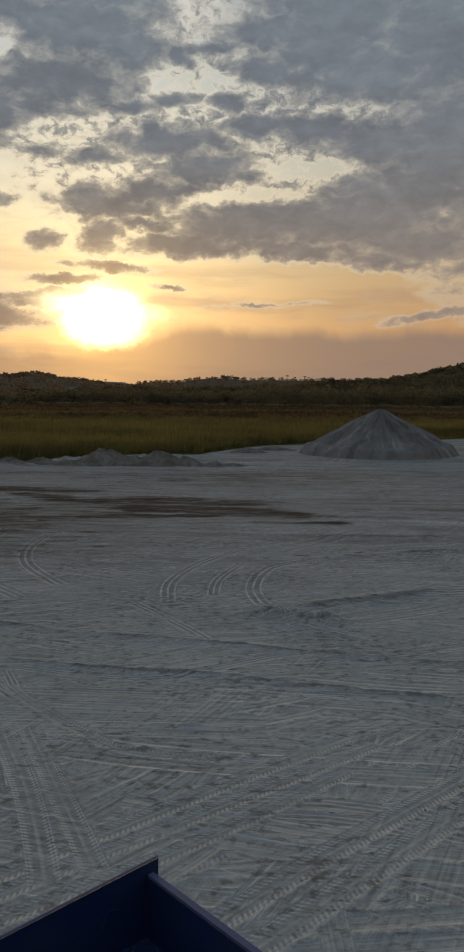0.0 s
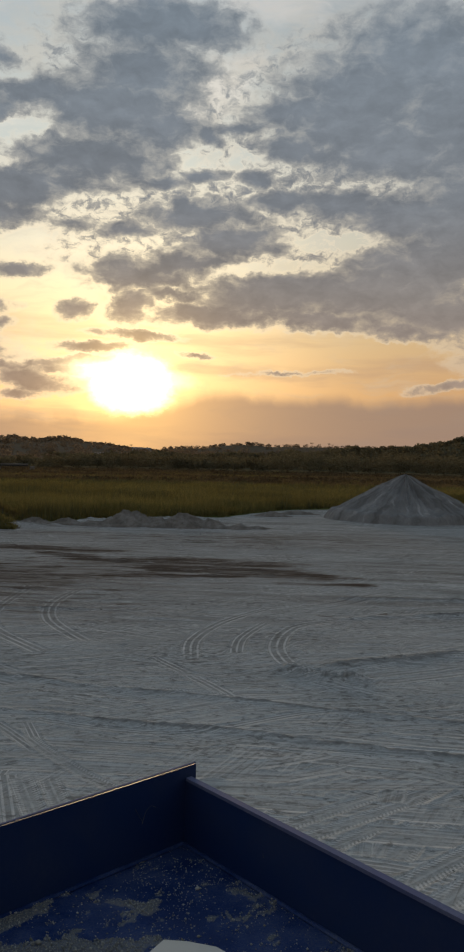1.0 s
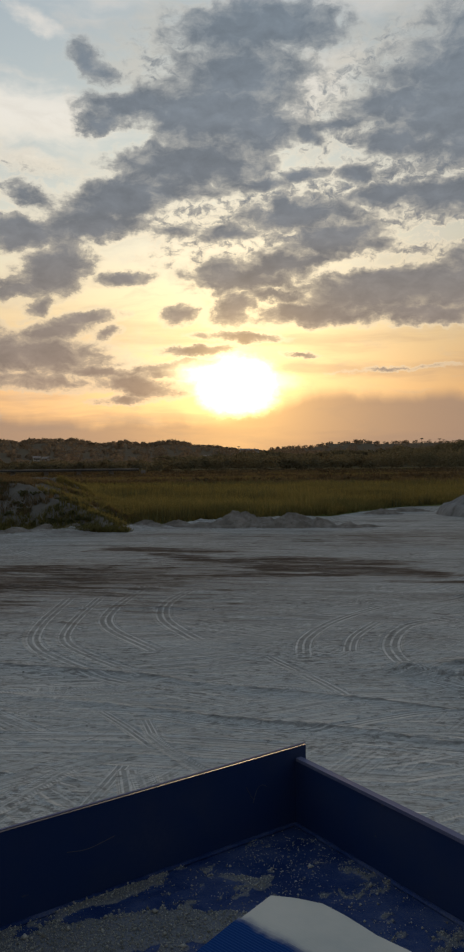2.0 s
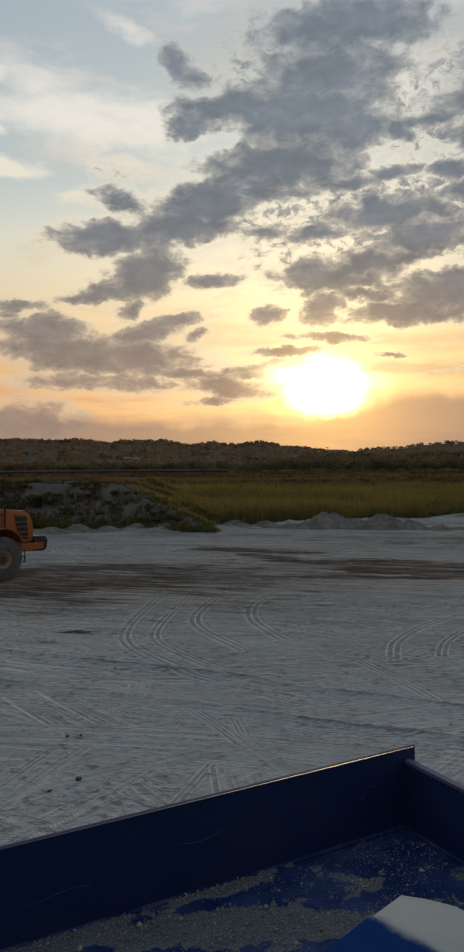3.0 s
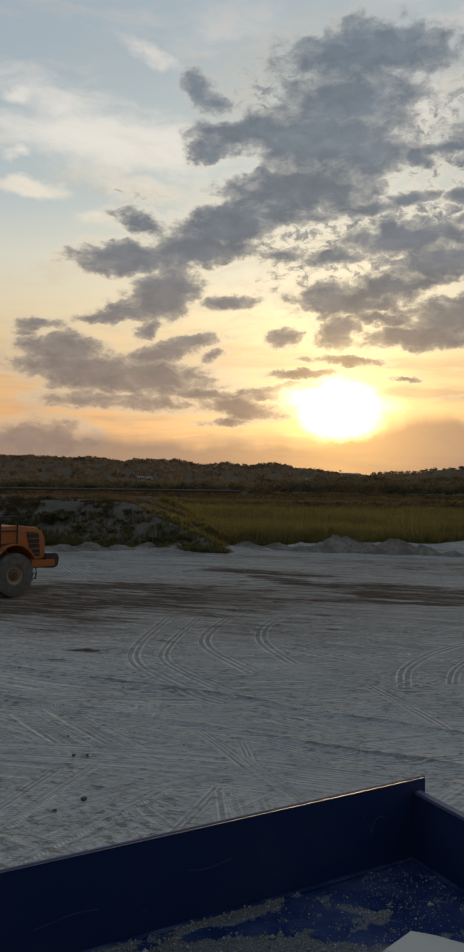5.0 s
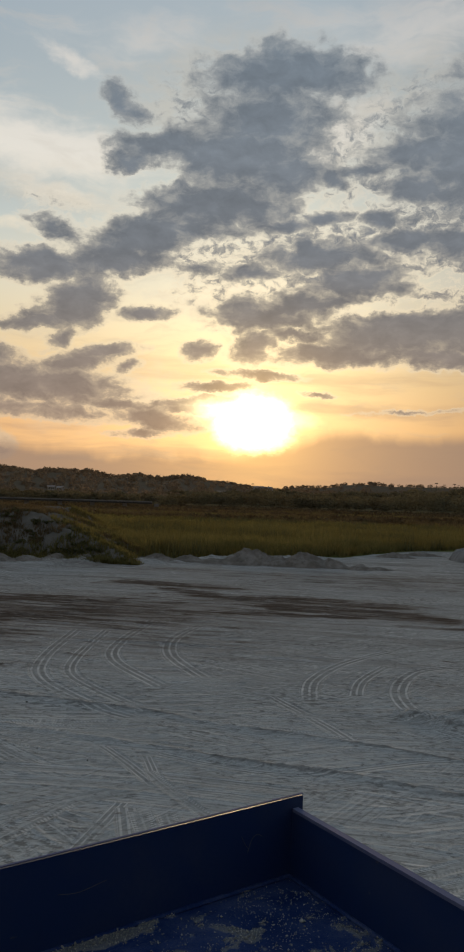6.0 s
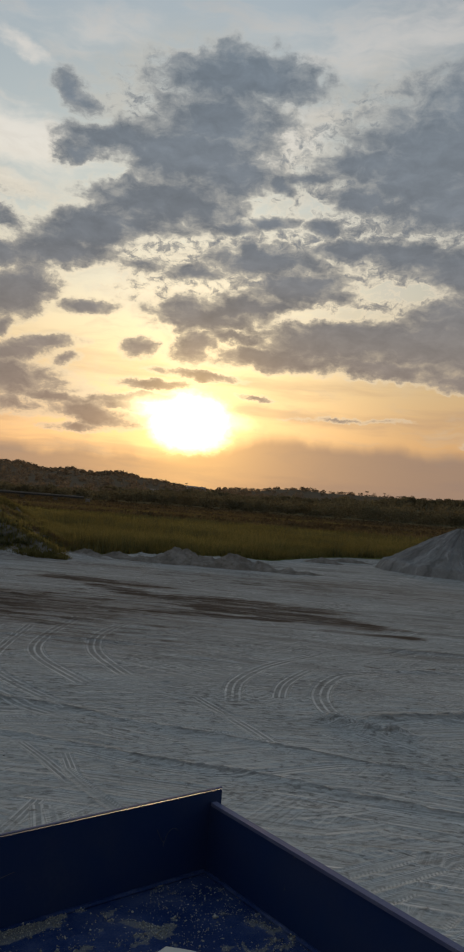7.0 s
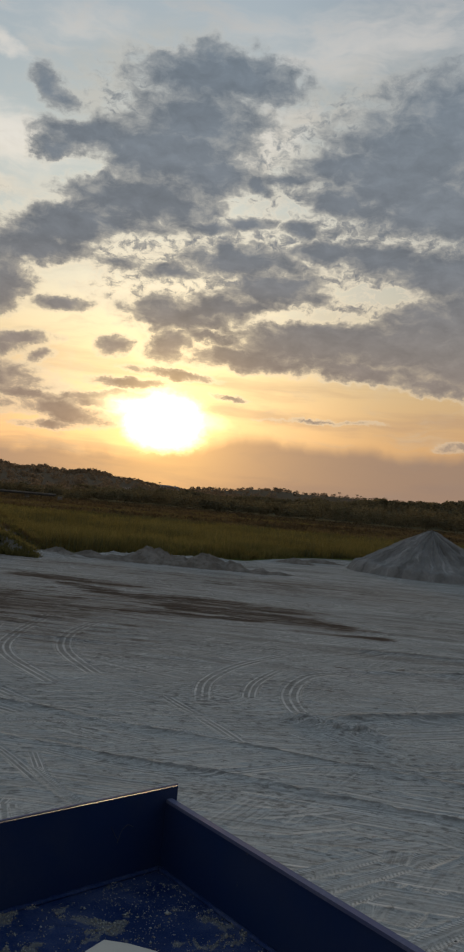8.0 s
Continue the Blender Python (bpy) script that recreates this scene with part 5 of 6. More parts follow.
def wheel(parent, x, y, radius, width, rim_radius, rim_mat, face, rubber=None):
    """A tyre with lugs, and a dished rim with its hub and nuts; face is -1 or 1 along y."""
    hub = new("wheel")
    hub.parent = parent
    hub.location = (x, y, radius)
    w = width / 2
    sides, count = 120, 24
    profile = [(rim_radius, -w * 0.8, 0), (rim_radius * 1.12, -w, 0), (radius * 0.86, -w, 0), (radius * 0.95, -w * 0.90, -1), (radius * 0.965, -w * 0.55, -1), (radius * 0.965, -w * 0.12, -1),
        (radius * 0.965, w * 0.12, 1), (radius * 0.965, w * 0.55, 1), (radius * 0.95, w * 0.90, 1), (radius * 0.86, w, 0), (rim_radius * 1.12, w, 0), (rim_radius, w * 0.8, 0)]
    bm = bmesh.new()
    rings = []
    for rad, s, side in profile:
        ring = []
        for k in range(sides):
            a = 2 * math.pi * k / sides
            up = 0.032 * radius * (math.sin(count * a + (1.6 if side > 0 else 0.0) + 2.2 * abs(s) / w) > 0.0) if side else 0.0
            ring.append(bm.verts.new(((rad + up) * math.cos(a), s, (rad + up) * math.sin(a))))
        rings.append(ring)
    rings.append(rings[0])
    for lower, upper in zip(rings, rings[1:]):
        for k in range(sides):
            bm.faces.new((lower[k], lower[(k + 1) % sides], upper[(k + 1) % sides], upper[k]))
    smooth(part("tyre", bm, rubber or M_RUBBER, hub, "worn black tyre grey with dust"), 35)
    r = rim_radius
    bm = lathe(bmesh.new(), [(r, -w * 0.8), (r * 1.06, face * w * 0.86), (r * 1.0, face * w * 0.92), (r * 0.90, face * w * 0.80), (r * 0.84, face * w * 0.66), (r * 0.50, face * w * 0.60), (r * 0.46, face * w * 0.80), (r * 0.18, face * w * 0.84)] if face > 0 else
        [(r, w * 0.8), (r * 1.06, -w * 0.86), (r * 1.0, -w * 0.92), (r * 0.90, -w * 0.80), (r * 0.84, -w * 0.66), (r * 0.50, -w * 0.60), (r * 0.46, -w * 0.80), (r * 0.18, -w * 0.84)], 48)
    rim = smooth(part("rim", bm, rim_mat, hub), 30)
    if rubber is not None:
        bm = lathe(bmesh.new(), [(r * 0.60, face * w * 0.50), (r * 0.60, face * w * 0.67), (r * 0.52, face * w * 0.72), (r * 0.30, face * w * 0.90), (r * 0.10, face * w * 0.92)], 32)
        smooth(part("hub_cap", bm, M_HUB, hub, "dark brown hub"), 30)
    nut = None
    for k in range(12):
        a = 2 * math.pi * k / 12
        if nut is None:
            nut = part("wheel_nut", box(bmesh.new(), -0.022, 0.022, -0.03, 0.03, -0.022, 0.022, 0.004), M_STEEL, hub)
            one = nut
        else:
            one = new("wheel_nut", nut.data)
            one.parent = hub
        one.location = (r * 0.66 * math.cos(a), face * w * 0.64, r * 0.66 * math.sin(a))
    return hub


def make_truck_body():
    """Cab below the guard, open steel body behind it, chassis and wheels."""
    base = new("truck_frame")
    base.parent = truck
    turn = math.atan2(ALONG_RAIL.y, ALONG_RAIL.x)
    stand = Matrix.Translation((CORNER.x, CORNER.y, 0)) @ Matrix.Rotation(turn, 4, "Z") @ Matrix.Translation((0, -2.38, 0))
    # own axes: x backwards along the truck, y across (0 to 2.38)
    bm = plate(bmesh.new(), [(0.36, 0.75), (0.30, 1.9), (0.48, 3.55), (0.58, 3.80), (1.02, 3.80), (1.06, 0.75)], 0.10, 2.28, 0.03)
    part("cab", bm, M_BLUE, base)
    part("windscreen", plate(bmesh.new(), [(0.318, 2.05), (0.452, 3.35), (0.44, 3.36), (0.30, 2.05)], 0.25, 2.13), M_GLASS, base, "dark windscreen")
    part("bumper", box(bmesh.new(), 0.22, 0.50, 0.08, 2.30, 0.45, 0.80, 0.04), M_BLACK, base)
    for y in (0.75, 1.55):
        part("chassis_beam", box(bmesh.new(), 0.3, 6.9, y, y + 0.10, 0.80, 1.05, 0.01), M_BLACK, base)
    part("headboard", box(bmesh.new(), 1.16, 1.22, 0.05, 2.33, 1.20, 3.972, 0.008), M_BLUE, base)
    part("body_floor", box(bmesh.new(), 1.22, 6.9, 0.05, 2.33, 1.20, 1.32, 0.01), M_BLUE, base)
    for y in (0.02, 2.30):
        side = part("body_side", box(bmesh.new(), 1.22, 6.9, y, y + 0.06, 1.32, 2.75, 0.008), M_BLUE, base)
        for k in range(6):
            x = 1.5 + k * 1.02
            part("rib", box(bmesh.new(), x, x + 0.10, y - 0.07 if y < 1 else y + 0.06, y if y < 1 else y + 0.13, 1.30, 2.70, 0.01), M_BLUE, side)
    part("tailgate", box(bmesh.new(), 6.84, 6.90, 0.08, 2.30, 1.32, 2.70, 0.008), M_BLUE, base)
    for x in (0.85, 4.6, 5.95):
        for y, face in ((0.30, -1), (2.08, 1)):
            wheel(base, x, y, 0.52, 0.36, 0.29, M_STEEL, face)
    for ob in list(base.children):
        m = stand @ Matrix.Translation(ob.location)
        ob.parent = truck
        ob.matrix_basis = m
    bpy.data.objects.remove(base)


make_truck_body()


# ---- grit on the guard's floor ----
M_GRIT = mat_leaf("stone_grit", (0.17, 0.168, 0.145), (0.46, 0.45, 0.40), 0.0)


def make_grit():
    rng = np.random.default_rng(71)
    # thick where the grit lies, a few grains elsewhere
    q = rng.uniform((0.016, 0.004), (0.85, 0.42), (110000, 2))
    thick = grit_cover(q[:, 0], q[:, 1])
    near_corner = np.exp(-np.hypot(q[:, 0] / 0.30, (q[:, 1] - 0.10) / 0.20) ** 2)
    drift = np.clip(fbm(q[:, 0] * 20, q[:, 1] * 26, 75) + 0.1, 0, 1)
    q = q[rng.random(len(q)) < 0.50 * thick + 0.014 + 0.22 * drift * near_corner]
    n = len(q)
    size = 0.00072 * np.exp(rng.normal(0, 0.38, n))
    size[rng.random(n) < 0.012] *= 2.4
    crowd = np.clip(fbm(q[:, 0] * 22, q[:, 1] * 30, 73) + 0.3, 0, 1) * 0.006
    x = CORNER.x + q[:, 0] * ALONG_LIP.x + q[:, 1] * ALONG_RAIL.x
    y = CORNER.y + q[:, 0] * ALONG_LIP.y + q[:, 1] * ALONG_RAIL.y
    z = FLOOR_Z + size * 0.6 + (0.003 + rng.random(n) * crowd * 0.5) * grit_cover(q[:, 0], q[:, 1])
    ball = np.array([(1, 0, 0), (-1, 0, 0), (0, 1, 0), (0, -1, 0), (0, 0, 1), (0, 0, -1)], float)
    tri = np.array([(0, 2, 4), (2, 1, 4), (1, 3, 4), (3, 0, 4), (2, 0, 5), (1, 2, 5), (3, 1, 5), (0, 3, 5)])
    v = ball[None] * size[:, None, None] * rng.uniform(0.6, 1.4, (n, 6, 1)) + np.stack([x, y, z], 1)[:, None, :]
    f = tri[None] + (np.arange(n) * 6)[:, None, None]
    tagged(raw("stone_grit", v.reshape(-1, 3), f.reshape(-1, 3), M_GRIT), "spilled grey stone grit on the blue steel floor", "grit", kind="stuff")


make_grit()


# ---- folded woven sack on the guard ----
def mat_sack():
    mat, n, b = material("woven_plastic_sack")
    p = where(n)
    x, y, _ = n.split(p)
    # blue ribbed strip along the hem, faded at its border
    ribs = n.math("SINE", n.math("MULTIPLY", n.math("ADD", n.math("MULTIPLY", x, 0.65), n.math("MULTIPLY", y, 0.76)), 2600.0))
    cross = n.math("SINE", n.math("MULTIPLY", n.math("ADD", n.math("MULTIPLY", x, 0.76), n.math("MULTIPLY", y, -0.65)), 4200.0))
    knit = n.math("ADD", n.math("MULTIPLY", ribs, 0.7), n.math("MULTIPLY", cross, 0.3))
    soil = n.noise(p, 14.0, 5, 0.6)
    fray = n.noise(p, 60.0, 4, 0.6)
    base = n.mix(n.span(soil, 0.3, 0.7), (0.34, 0.365, 0.355), (0.42, 0.43, 0.405))
    border = n.math("ADD", n.math("ADD", n.math("MULTIPLY", x, 0.65), n.math("MULTIPLY", y, 0.76)), n.math("MULTIPLY", n.math("SUBTRACT", fray, 0.5), 0.012))
    strip = n.span(border, -0.032, -0.046)
    blue = n.mix(n.span(knit, -0.4, 0.9, 0.0, 0.45), (0.006, 0.028, 0.125), (0.030, 0.080, 0.215))
    surface(n, b, n.mix(strip, base, blue), 0.65, 0.0, n.math("ADD", n.math("MULTIPLY", knit, 0.3), n.math("MULTIPLY", soil, 2.0)), 0.2, 0.0005, spec=0.0)
    return mat


def make_sack():
    # outline from the hem's sharp corner (0, 0), clockwise from above; it lies folded and stuffed
    rim = [(0, 0), (0.018, -0.001), (0.039, -0.006), (0.056, -0.018), (0.078, -0.037), (0.112, -0.060), (0.17, -0.11), (0.20, -0.19), (0.14, -0.25), (-0.02, -0.26), (-0.092, -0.20), (-0.064, -0.135), (-0.040, -0.080), (-0.021, -0.040)]
    bm = bmesh.new()
    levels = [(0.0, 0.90), (-0.006, 1.0), (-0.05, 1.03), (-0.13, 1.07), (-0.20, 1.05), (-0.243, 0.96)]
    mid = Vector((0.03, -0.13))
    rings = []
    for z, s in levels:
        rings.append([])
        for x, y in rim:
            k = s if z < -0.01 else 1.0
            sag = -0.004 * (1 if z > -0.01 else 0) * step(np.array(x), 0.03, 0.10)
            inset = 0.0022 if z == 0.0 else 0.0
            d = Vector((x, y)) - mid
            q = mid + d * (k - inset / d.length)
            rings[-1].append(bm.verts.new((q.x, q.y, z + float(sag))))
    top = bm.verts.new((mid.x, mid.y, 0.006))
    for k in range(len(rim)):
        j = (k + 1) % len(rim)
        bm.faces.new((rings[0][k], rings[0][j], top))
        for a, c in zip(rings, rings[1:]):
            bm.faces.new((a[k], a[j], c[j], c[k]))
    bm.faces.new(rings[-1])
    cloth = mat_sack()
    ob = smooth(part("woven_sack", bm, cloth), 35)
    ob.location = (-0.080, 0.516, 4.227)
    # the ribbed hem is a second layer sewn on top
    bm = bmesh.new()
    ring = [bm.verts.new((mid.x + (x - mid.x) * 0.985, mid.y + (y - mid.y) * 0.985, 0.0012)) for x, y in rim]
    peak = bm.verts.new((mid.x, mid.y, 0.0075))
    for k in range(len(rim)):
        bm.faces.new((ring[k], ring[(k + 1) % len(rim)], peak))
    bmesh.ops.bisect_plane(bm, geom=bm.verts[:] + bm.edges[:] + bm.faces[:], plane_co=(-0.019, -0.036, 0), plane_no=(0.65, 0.76, 0), clear_outer=True)
    part("hem", bm, cloth, ob, "blue ribbed hem")
    tagged(ob, "folded off-white woven plastic sack with a blue hem", "sack")


make_sack()


# ---- wheel loader ----
M_ORANGE = mat_paint("orange_paint", (0.40, 0.125, 0.028), (0.16, 0.07, 0.03), 0.5, 0.45, (0.26, 0.18, 0.12), scale=0.8)
M_RIMPAINT = mat_paint("dusty_rim_paint", (0.34, 0.25, 0.16), (0.20, 0.14, 0.10), 0.7, 0.95, (0.34, 0.27, 0.20), scale=1.5)


M_TYRE = mat_plain("sand_caked_rubber", (0.085, 0.082, 0.076), (0.155, 0.150, 0.138), 0.92, 0, 4.0, 0.4, 0.01)


def make_loader():
    # own axes: x towards the rear, y to its far side, z up; the origin below the rear axle's near wheel
    turn = radians(29.5 + 33.0)
    ob = thing("wheel_loader", Matrix.Translation((-16.9, 29.1, 0)) @ Matrix.Rotation(turn, 4, "Z"), "dusty orange wheel loader parked on the sand", "wheel loader")
    W = 2.35
    wheel(ob, 0.0, 0.30, 0.86, 0.62, 0.36, M_RIMPAINT, -1, M_TYRE)
    wheel(ob, 0.0, W - 0.30, 0.86, 0.62, 0.36, M_RIMPAINT, 1, M_TYRE)
    wheel(ob, -3.3, 0.30, 0.86, 0.62, 0.36, M_RIMPAINT, -1, M_TYRE)
    wheel(ob, -3.3, W - 0.30, 0.86, 0.62, 0.36, M_RIMPAINT, 1, M_TYRE)
    # engine hood with its sloping tail
    bm = plate(bmesh.new(), [(-1.25, 1.30), (-1.25, 2.72), (0.2, 2.74), (1.15, 2.66), (1.42, 2.52), (1.56, 2.20), (1.62, 1.42), (1.0, 1.36), (0.82, 1.72), (0.55, 2.02), (0.0, 2.12), (-0.55, 2.02), (-0.85, 1.70), (-1.0, 1.30)], 0.34, W - 0.34, 0.07)
    hood = smooth(part("engine_hood", bm, M_ORANGE, ob), 30)
    for y0, y1 in ((0.315, 0.36), (W - 0.36, W - 0.315)):
        g = part("side_grille", plate(bmesh.new(), [(0.70, 2.50), (1.26, 2.44), (1.34, 1.52), (0.92, 1.52)], y0, y1, 0.012), M_BLACK, ob, "black louvred engine grille")
        for k in range(5):
            z = 1.60 + k * 0.20
            bm = box(bmesh.new(), 0.90 - k * 0.045, 1.30 - k * 0.012, y0 - 0.03, y1 + 0.03, z, z + 0.035, 0.006)
            part("slat", bm, M_ORANGE if k in (1, 3) else M_STEEL, g)
    part("rear_grille", box(bmesh.new(), 1.585, 1.63, 0.60, W - 0.60, 1.55, 2.15, 0.01), M_BLACK, ob)
    # tail: frame, counterweight, lights, tow hook and step
    part("rear_frame", box(bmesh.new(), 0.75, 1.75, 0.40, W - 0.40, 1.02, 1.38, 0.03), M_ORANGE, ob)
    part("counterweight", plate(bmesh.new(), [(1.55, 1.02), (1.55, 1.62), (2.12, 1.60), (2.22, 1.42), (2.18, 1.10), (2.02, 1.00)], 0.26, W - 0.26, 0.05), M_BLACK, ob, "black rear counterweight")
    part("side_skirt", box(bmesh.new(), 0.88, 1.98, 0.22, 0.30, 1.08, 1.36, 0.02), M_ORANGE, ob)
    for y in (0.40, W - 0.40):
        part("tail_light", box(bmesh.new(), 2.16, 2.24, y - 0.09, y + 0.09, 1.28, 1.44, 0.015), mat_plain("tail_light_red", (0.16, 0.008, 0.006), (0.22, 0.012, 0.01), 0.25), ob)
    bm = bmesh.new()
    for x in (0.86, 1.16):
        tube(bm, [(x, 0.34, 1.06), (x + 0.02, 0.33, 0.82), (x - 0.04, 0.33, 0.60)], 0.028)
    for z in (0.62, 0.84):
        box(bm, 0.80, 1.18, 0.28, 0.40, z - 0.015, z + 0.015, 0.005)
    part("boarding_step", bm, M_BLACK, ob)
    # mudguards
    for y0, y1 in ((-0.04, 0.62), (W - 0.62, W + 0.04)):
        arc = [(1.02 * math.cos(radians(a)), 0.90 + 1.16 * math.sin(radians(a))) for a in range(28, 166, 12)]
        inner = [(0.97 * math.cos(radians(a)), 0.90 + 1.11 * math.sin(radians(a))) for a in range(160, 27, -12)]
        part("mudguard", plate(bmesh.new(), arc + inner, y0, y1), M_ORANGE, ob, "dusty mudguard over the tyre")
    # handrails and exhaust on the hood
    for y in (0.27, W - 0.27):
        bm = bmesh.new()
        tube(bm, [(-0.50, y, 1.95), (-0.50, y, 3.06), (-0.48, y, 3.10), (0.22, y, 3.10), (0.24, y, 3.06), (0.24, y, 1.95)], 0.036)
        tube(bm, [(-0.50, y, 2.55), (0.24, y, 2.55)], 0.026)
        tube(bm, [(-0.50, y, 2.05), (0.24, y, 2.05)], 0.026)
        part("handrail", bm, M_BLACK, ob)
    bm = lathe(bmesh.new(), [(0.13, 0.0), (0.15, 0.03), (0.15, 0.55), (0.12, 0.60), (0.06, 0.62), (0.06, 0.95)], 20, "Z")
    bmesh.ops.transform(bm, matrix=Matrix.Translation((-0.70, 1.2, 2.70)), verts=bm.verts)
    smooth(part("exhaust_stack", bm, M_BLACK, ob))
    # cab, front frame, lifting arms and bucket
    cab = part("cab_shell", plate(bmesh.new(), [(-1.30, 1.55), (-1.25, 3.30), (-1.45, 3.42), (-2.75, 3.42), (-2.90, 3.25), (-3.05, 2.30), (-2.80, 1.55)], 0.45, W - 0.45, 0.05), M_ORANGE, ob)
    for y0, y1 in ((0.425, 0.47), (W - 0.47, W - 0.425)):
        part("side_window", plate(bmesh.new(), [(-1.42, 2.15), (-1.38, 3.22), (-2.70, 3.22), (-2.90, 2.30), (-2.70, 2.05)], y0, y1), M_GLASS, cab)
    part("front_frame", plate(bmesh.new(), [(-1.3, 0.75), (-1.3, 1.50), (-3.0, 1.45), (-3.9, 1.95), (-4.1, 1.60), (-3.6, 0.70)], 0.75, W - 0.75, 0.04), M_ORANGE, ob)
    for y in (0.72, W - 0.90):
        part("lifting_arm", plate(bmesh.new(), [(-3.7, 1.95), (-3.9, 1.65), (-5.1, 0.62), (-5.5, 0.30), (-5.6, 0.50), (-5.0, 1.05), (-4.2, 1.90)], y, y + 0.18, 0.02), M_ORANGE, ob)
    bm = plate(bmesh.new(), [(-5.40, 0.10), (-5.42, 1.15), (-5.52, 1.20), (-5.55, 0.55), (-5.90, 0.14), (-6.70, 0.10), (-6.72, 0.04), (-5.70, 0.03)], -0.15, W + 0.15, 0.01)
    part("bucket", bm, M_STEEL, ob, "worn steel bucket resting on the sand")


make_loader()


# ---- far things: palms, houses, viaduct ----
def make_palm():
    ob = thing("palm_tree", pose(0, 0, 0), "slim palm tree standing out on the far ridge", "palm tree", "palms on the ridge")
    part("trunk", tube(bmesh.new(), [(0, 0, -1), (0.1, 0, 2), (0.15, 0.1, 5), (0.1, 0.1, 8.2)], [0.32, 0.25, 0.2, 0.18]), M_BARK, ob)
    bm = bmesh.new()
    for k in range(13):
        a = 2 * math.pi * k / 13 + 0.3 * (k % 3)
        drop = (0.2, 0.9, 1.8)[k % 3]
        last = None
        for s in range(5):
            t = s / 4
            c = Vector((0.1 + math.cos(a) * 2.6 * t, 0.1 + math.sin(a) * 2.6 * t, 8.2 + 1.3 * math.sin(t * 2.2) - drop * t * t))
            side = Vector((-math.sin(a), math.cos(a), 0)) * (0.55 * math.sin(math.pi * min(1, t * 0.85 + 0.12)))
            row = [bm.verts.new(c - side - Vector((0, 0, 0.25))), bm.verts.new(c), bm.verts.new(c + side - Vector((0, 0, 0.25)))]
            if last:
                bm.faces.new((last[0], last[1], row[1], row[0]))
                bm.faces.new((last[1], last[2], row[2], row[1]))
            last = row
    part("crown", bm, M_TREE, ob)
    return ob


palm = make_palm()
palm.matrix_world = pose(*at(3.36, 1480, rise(0.83, 1480)), 0, 0, 20)
for az, el, turn, size in ((3.7, 0.87, 70, 1.25), (4.2, 0.85, 130, 1.0), (4.85, 0.86, 200, 1.15), (5.1, 0.86, 10, 0.95), (5.5, 0.84, 300, 0.7), (-8.45, 0.55, 40, 1.0)):
    m = pose(*at(az, 1480, rise(el, 1480)), 0, 0, turn)
    other = copy_thing(palm, m)
    other.scale = (size, size, size)

M_WALL = mat_plain("whitewashed_wall", (0.34, 0.32, 0.29), (0.44, 0.42, 0.38), 0.8, 0, 0.8, 0.2, 0.004, 0.0)
M_ROOF = mat_plain("iron_roof", (0.20, 0.15, 0.12), (0.30, 0.24, 0.20), 0.6, 0.2, 0.7)


def make_house(az, r, z, turn, w, d, h, label):
    ob = thing("house", pose(*at(az, r, z), 0, 0, turn), label, "house", "houses on the hills")
    wall = part("wall", box(bmesh.new(), -w / 2, w / 2, -d / 2, d / 2, -2.0, h), M_WALL, ob)
    for k in range(3):
        x = (k - 1) * w * 0.3
        part("window", box(bmesh.new(), x - 0.7, x + 0.7, -d / 2 - 0.05, -d / 2 + 0.1, h * 0.35, h * 0.75), M_GLASS, ob)
    bm = bmesh.new()
    lo, hi = h, h + d * 0.3
    a = [bm.verts.new(p) for p in ((-w / 2 - 0.6, -d / 2 - 0.6, lo), (w / 2 + 0.6, -d / 2 - 0.6, lo), (w / 2 + 0.6, d / 2 + 0.6, lo), (-w / 2 - 0.6, d / 2 + 0.6, lo), (-w / 2 - 0.6, 0, hi), (w / 2 + 0.6, 0, hi))]
    for f in ((0, 1, 5, 4), (2, 3, 4, 5), (0, 4, 3), (1, 2, 5), (3, 2, 1, 0)):
        bm.faces.new([a[i] for i in f])
    part("roof", bm, M_ROOF, ob)


make_house(-8.05, 1180, rise(0.50, 1180), 12, 14, 7, 3.2, "small whitewashed house with a low iron roof on the hill")
make_house(-7.4, 1200, rise(0.50, 1200), -20, 11, 6, 3.0, "small whitewashed house with a low iron roof on the hill")
make_house(-21.9, 800, rise(0.07, 800), 25, 6, 5, 2.6, "pale house half hidden among the hillside trees")
make_house(-21.3, 810, rise(0.02, 810), -10, 6, 5, 2.8, "pale house half hidden among the hillside trees")
make_house(-10.5, 900, rise(0.05, 900), 5, 10, 6, 3.0, "pale house half hidden among the hillside trees")

M_CONCRETE = mat_plain("stained_concrete", (0.16, 0.15, 0.135), (0.22, 0.205, 0.185), 0.85, 0, 0.6, 0.2, 0.004, 0.0)


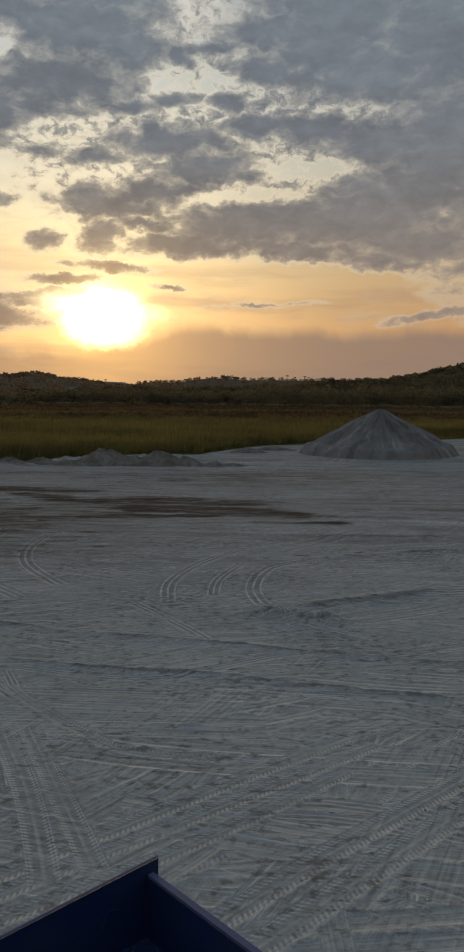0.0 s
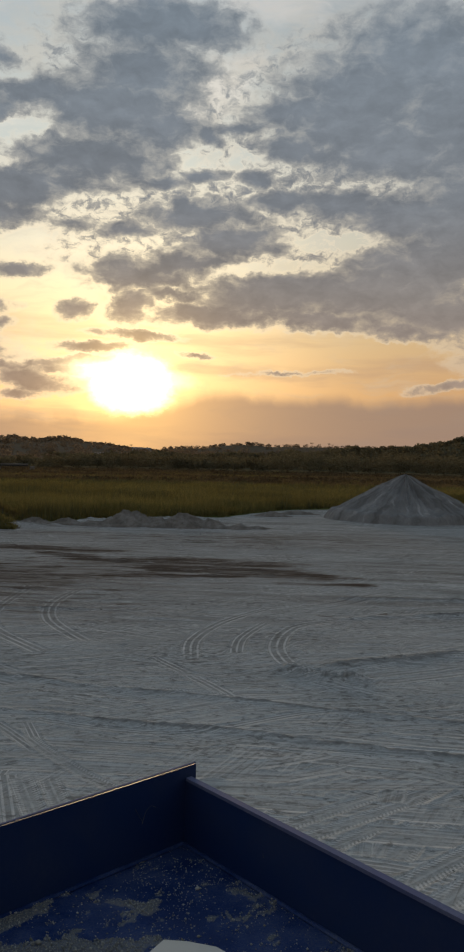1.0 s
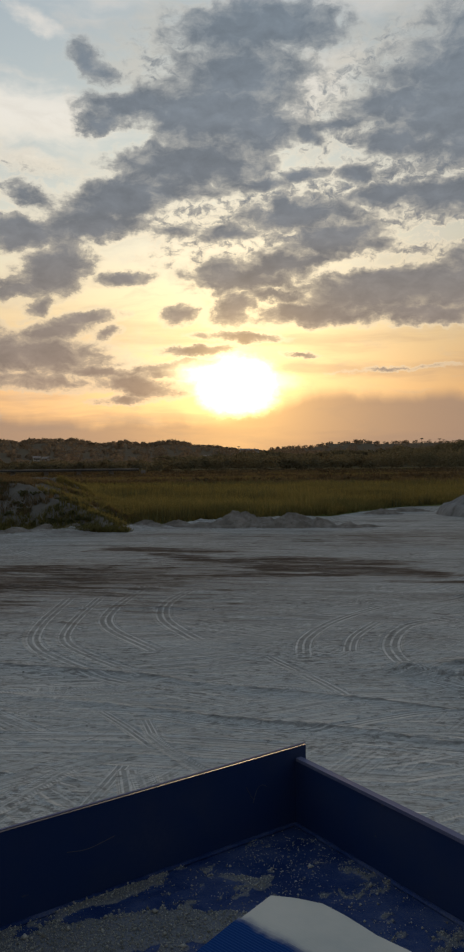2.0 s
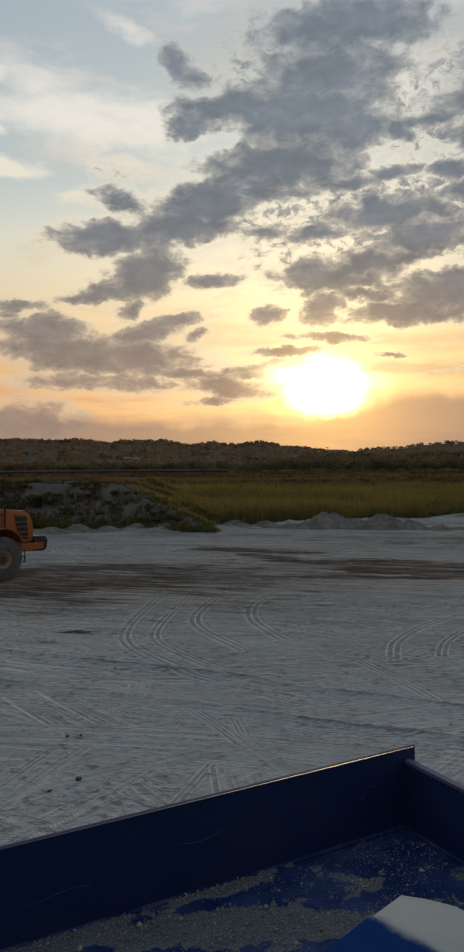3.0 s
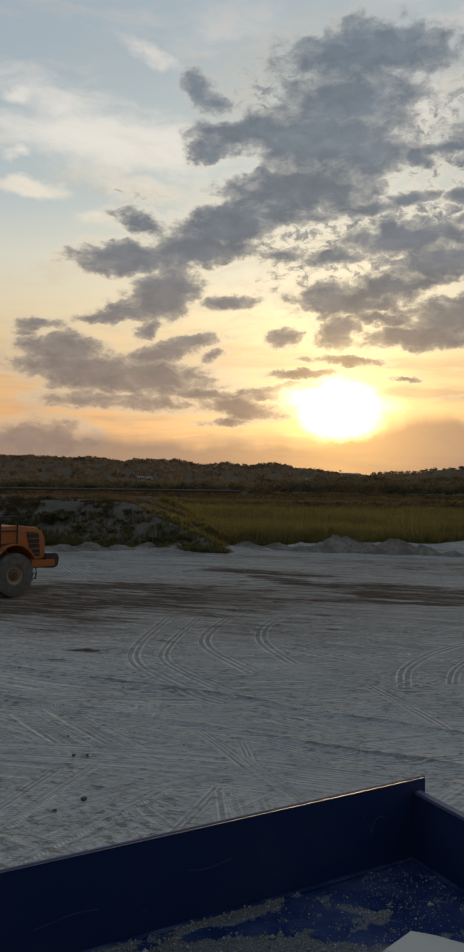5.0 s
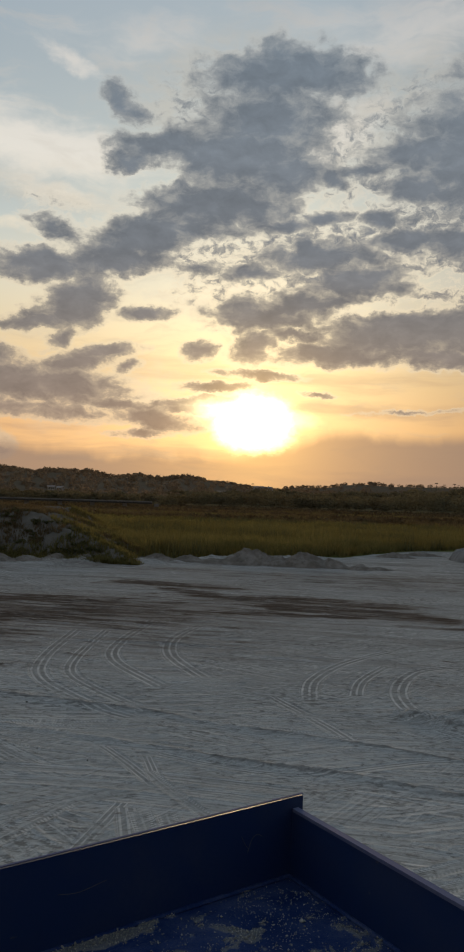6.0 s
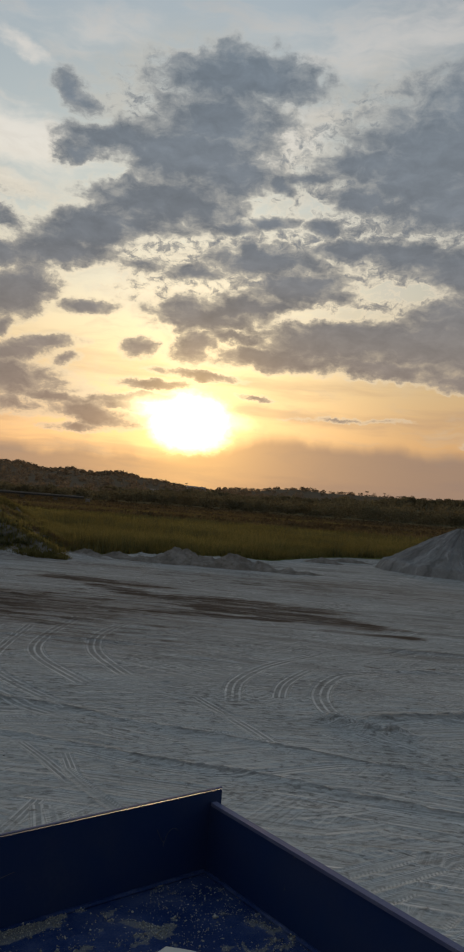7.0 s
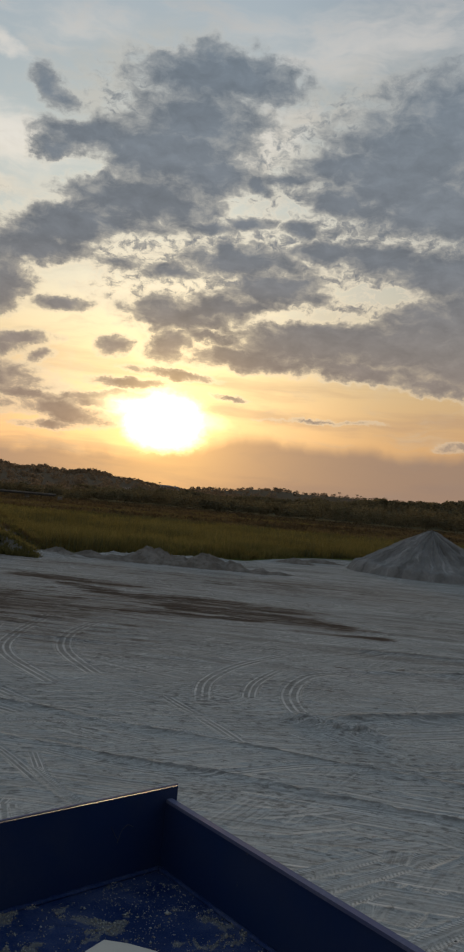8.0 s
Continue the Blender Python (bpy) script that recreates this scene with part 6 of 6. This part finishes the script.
def make_viaduct():
    ob = thing("viaduct", pose(0, 0, 0), "long low concrete viaduct crossing behind the gravel bank", "viaduct")
    r, z = 262.0, rise(-0.53, 262)
    def strip(name, w, z0, z1, mat, label=""):
        bm = bmesh.new()
        last = None
        for k in range(21):
            az = -52 + k * (52 - 15.2) / 20
            q = [at(az, r - w, z0), at(az, r + w, z0), at(az, r + w, z1), at(az, r - w, z1)]
            row = [bm.verts.new(p) for p in q]
            if last:
                for i in range(4):
                    j = (i + 1) % 4
                    bm.faces.new((last[i], last[j], row[j], row[i]))
            else:
                bm.faces.new(row)
            last = row
        bm.faces.new(last)
        return part(name, bm, mat, ob, label)
    strip("deck", 3.2, z - 0.62, z - 0.22, M_BLACK, "dark deck edge below the parapet")
    strip("parapet", 3.25, z - 0.21, z + 0.10, M_CONCRETE)
    for k in range(17):
        az = -49.0 + k * 2.13
        part("pier", box(bmesh.new(), -0.7, 0.7, -2.6, 2.6, -0.3, z - 0.62, 0.05, pose(*at(az, r), 0, 0, -az)), M_CONCRETE, ob)


make_viaduct()


# ---- stones and clods on the yard ----
M_STONE = mat_plain("dark_clod", (0.06, 0.056, 0.05), (0.13, 0.12, 0.105), 0.9, 0, 5.0, 0.6, 0.02)


def make_clods():
    rng = np.random.default_rng(81)
    shapes = []
    for k in range(3):
        bm = bmesh.new()
        bmesh.ops.create_icosphere(bm, subdivisions=2, radius=1.0)
        for v in bm.verts:
            v.co *= 1 + 0.28 * noise.noise(v.co * 1.6 + Vector((k * 9, 0, 0))) + 0.12 * noise.noise(v.co * 4)
            v.co.z *= 0.6
        shapes.append(bm)
    metas = []
    for bm in shapes:
        me = bpy.data.meshes.new("clod")
        bm.to_mesh(me)
        bm.free()
        me.materials.append(M_STONE)
        metas.append(me)
    spots = [(-5.3, 11.0, 0.045), (-5.5, 10.5, 0.028), (-6.3, 12.7, 0.035), (-6.1, 12.8, 0.03)]
    for k in range(14):
        d, a = math.exp(rng.uniform(math.log(9), math.log(50))), radians(rng.uniform(-33, 18))
        spots.append((d * math.sin(a), d * math.cos(a), 0.010 + 0.0007 * d * rng.random()))
    for k, (x, y, s) in enumerate(spots):
        ob = new("clod", metas[k % 3])
        ob.location, ob.scale, ob.rotation_euler = (x, y, 0.3 * s), (s * rng.uniform(0.8, 1.4), s, s), (0, 0, rng.uniform(0, 6.28))
        tagged(ob, "dark dried clod of earth lying on the sand", "clod", "clods on the sand")


make_clods()
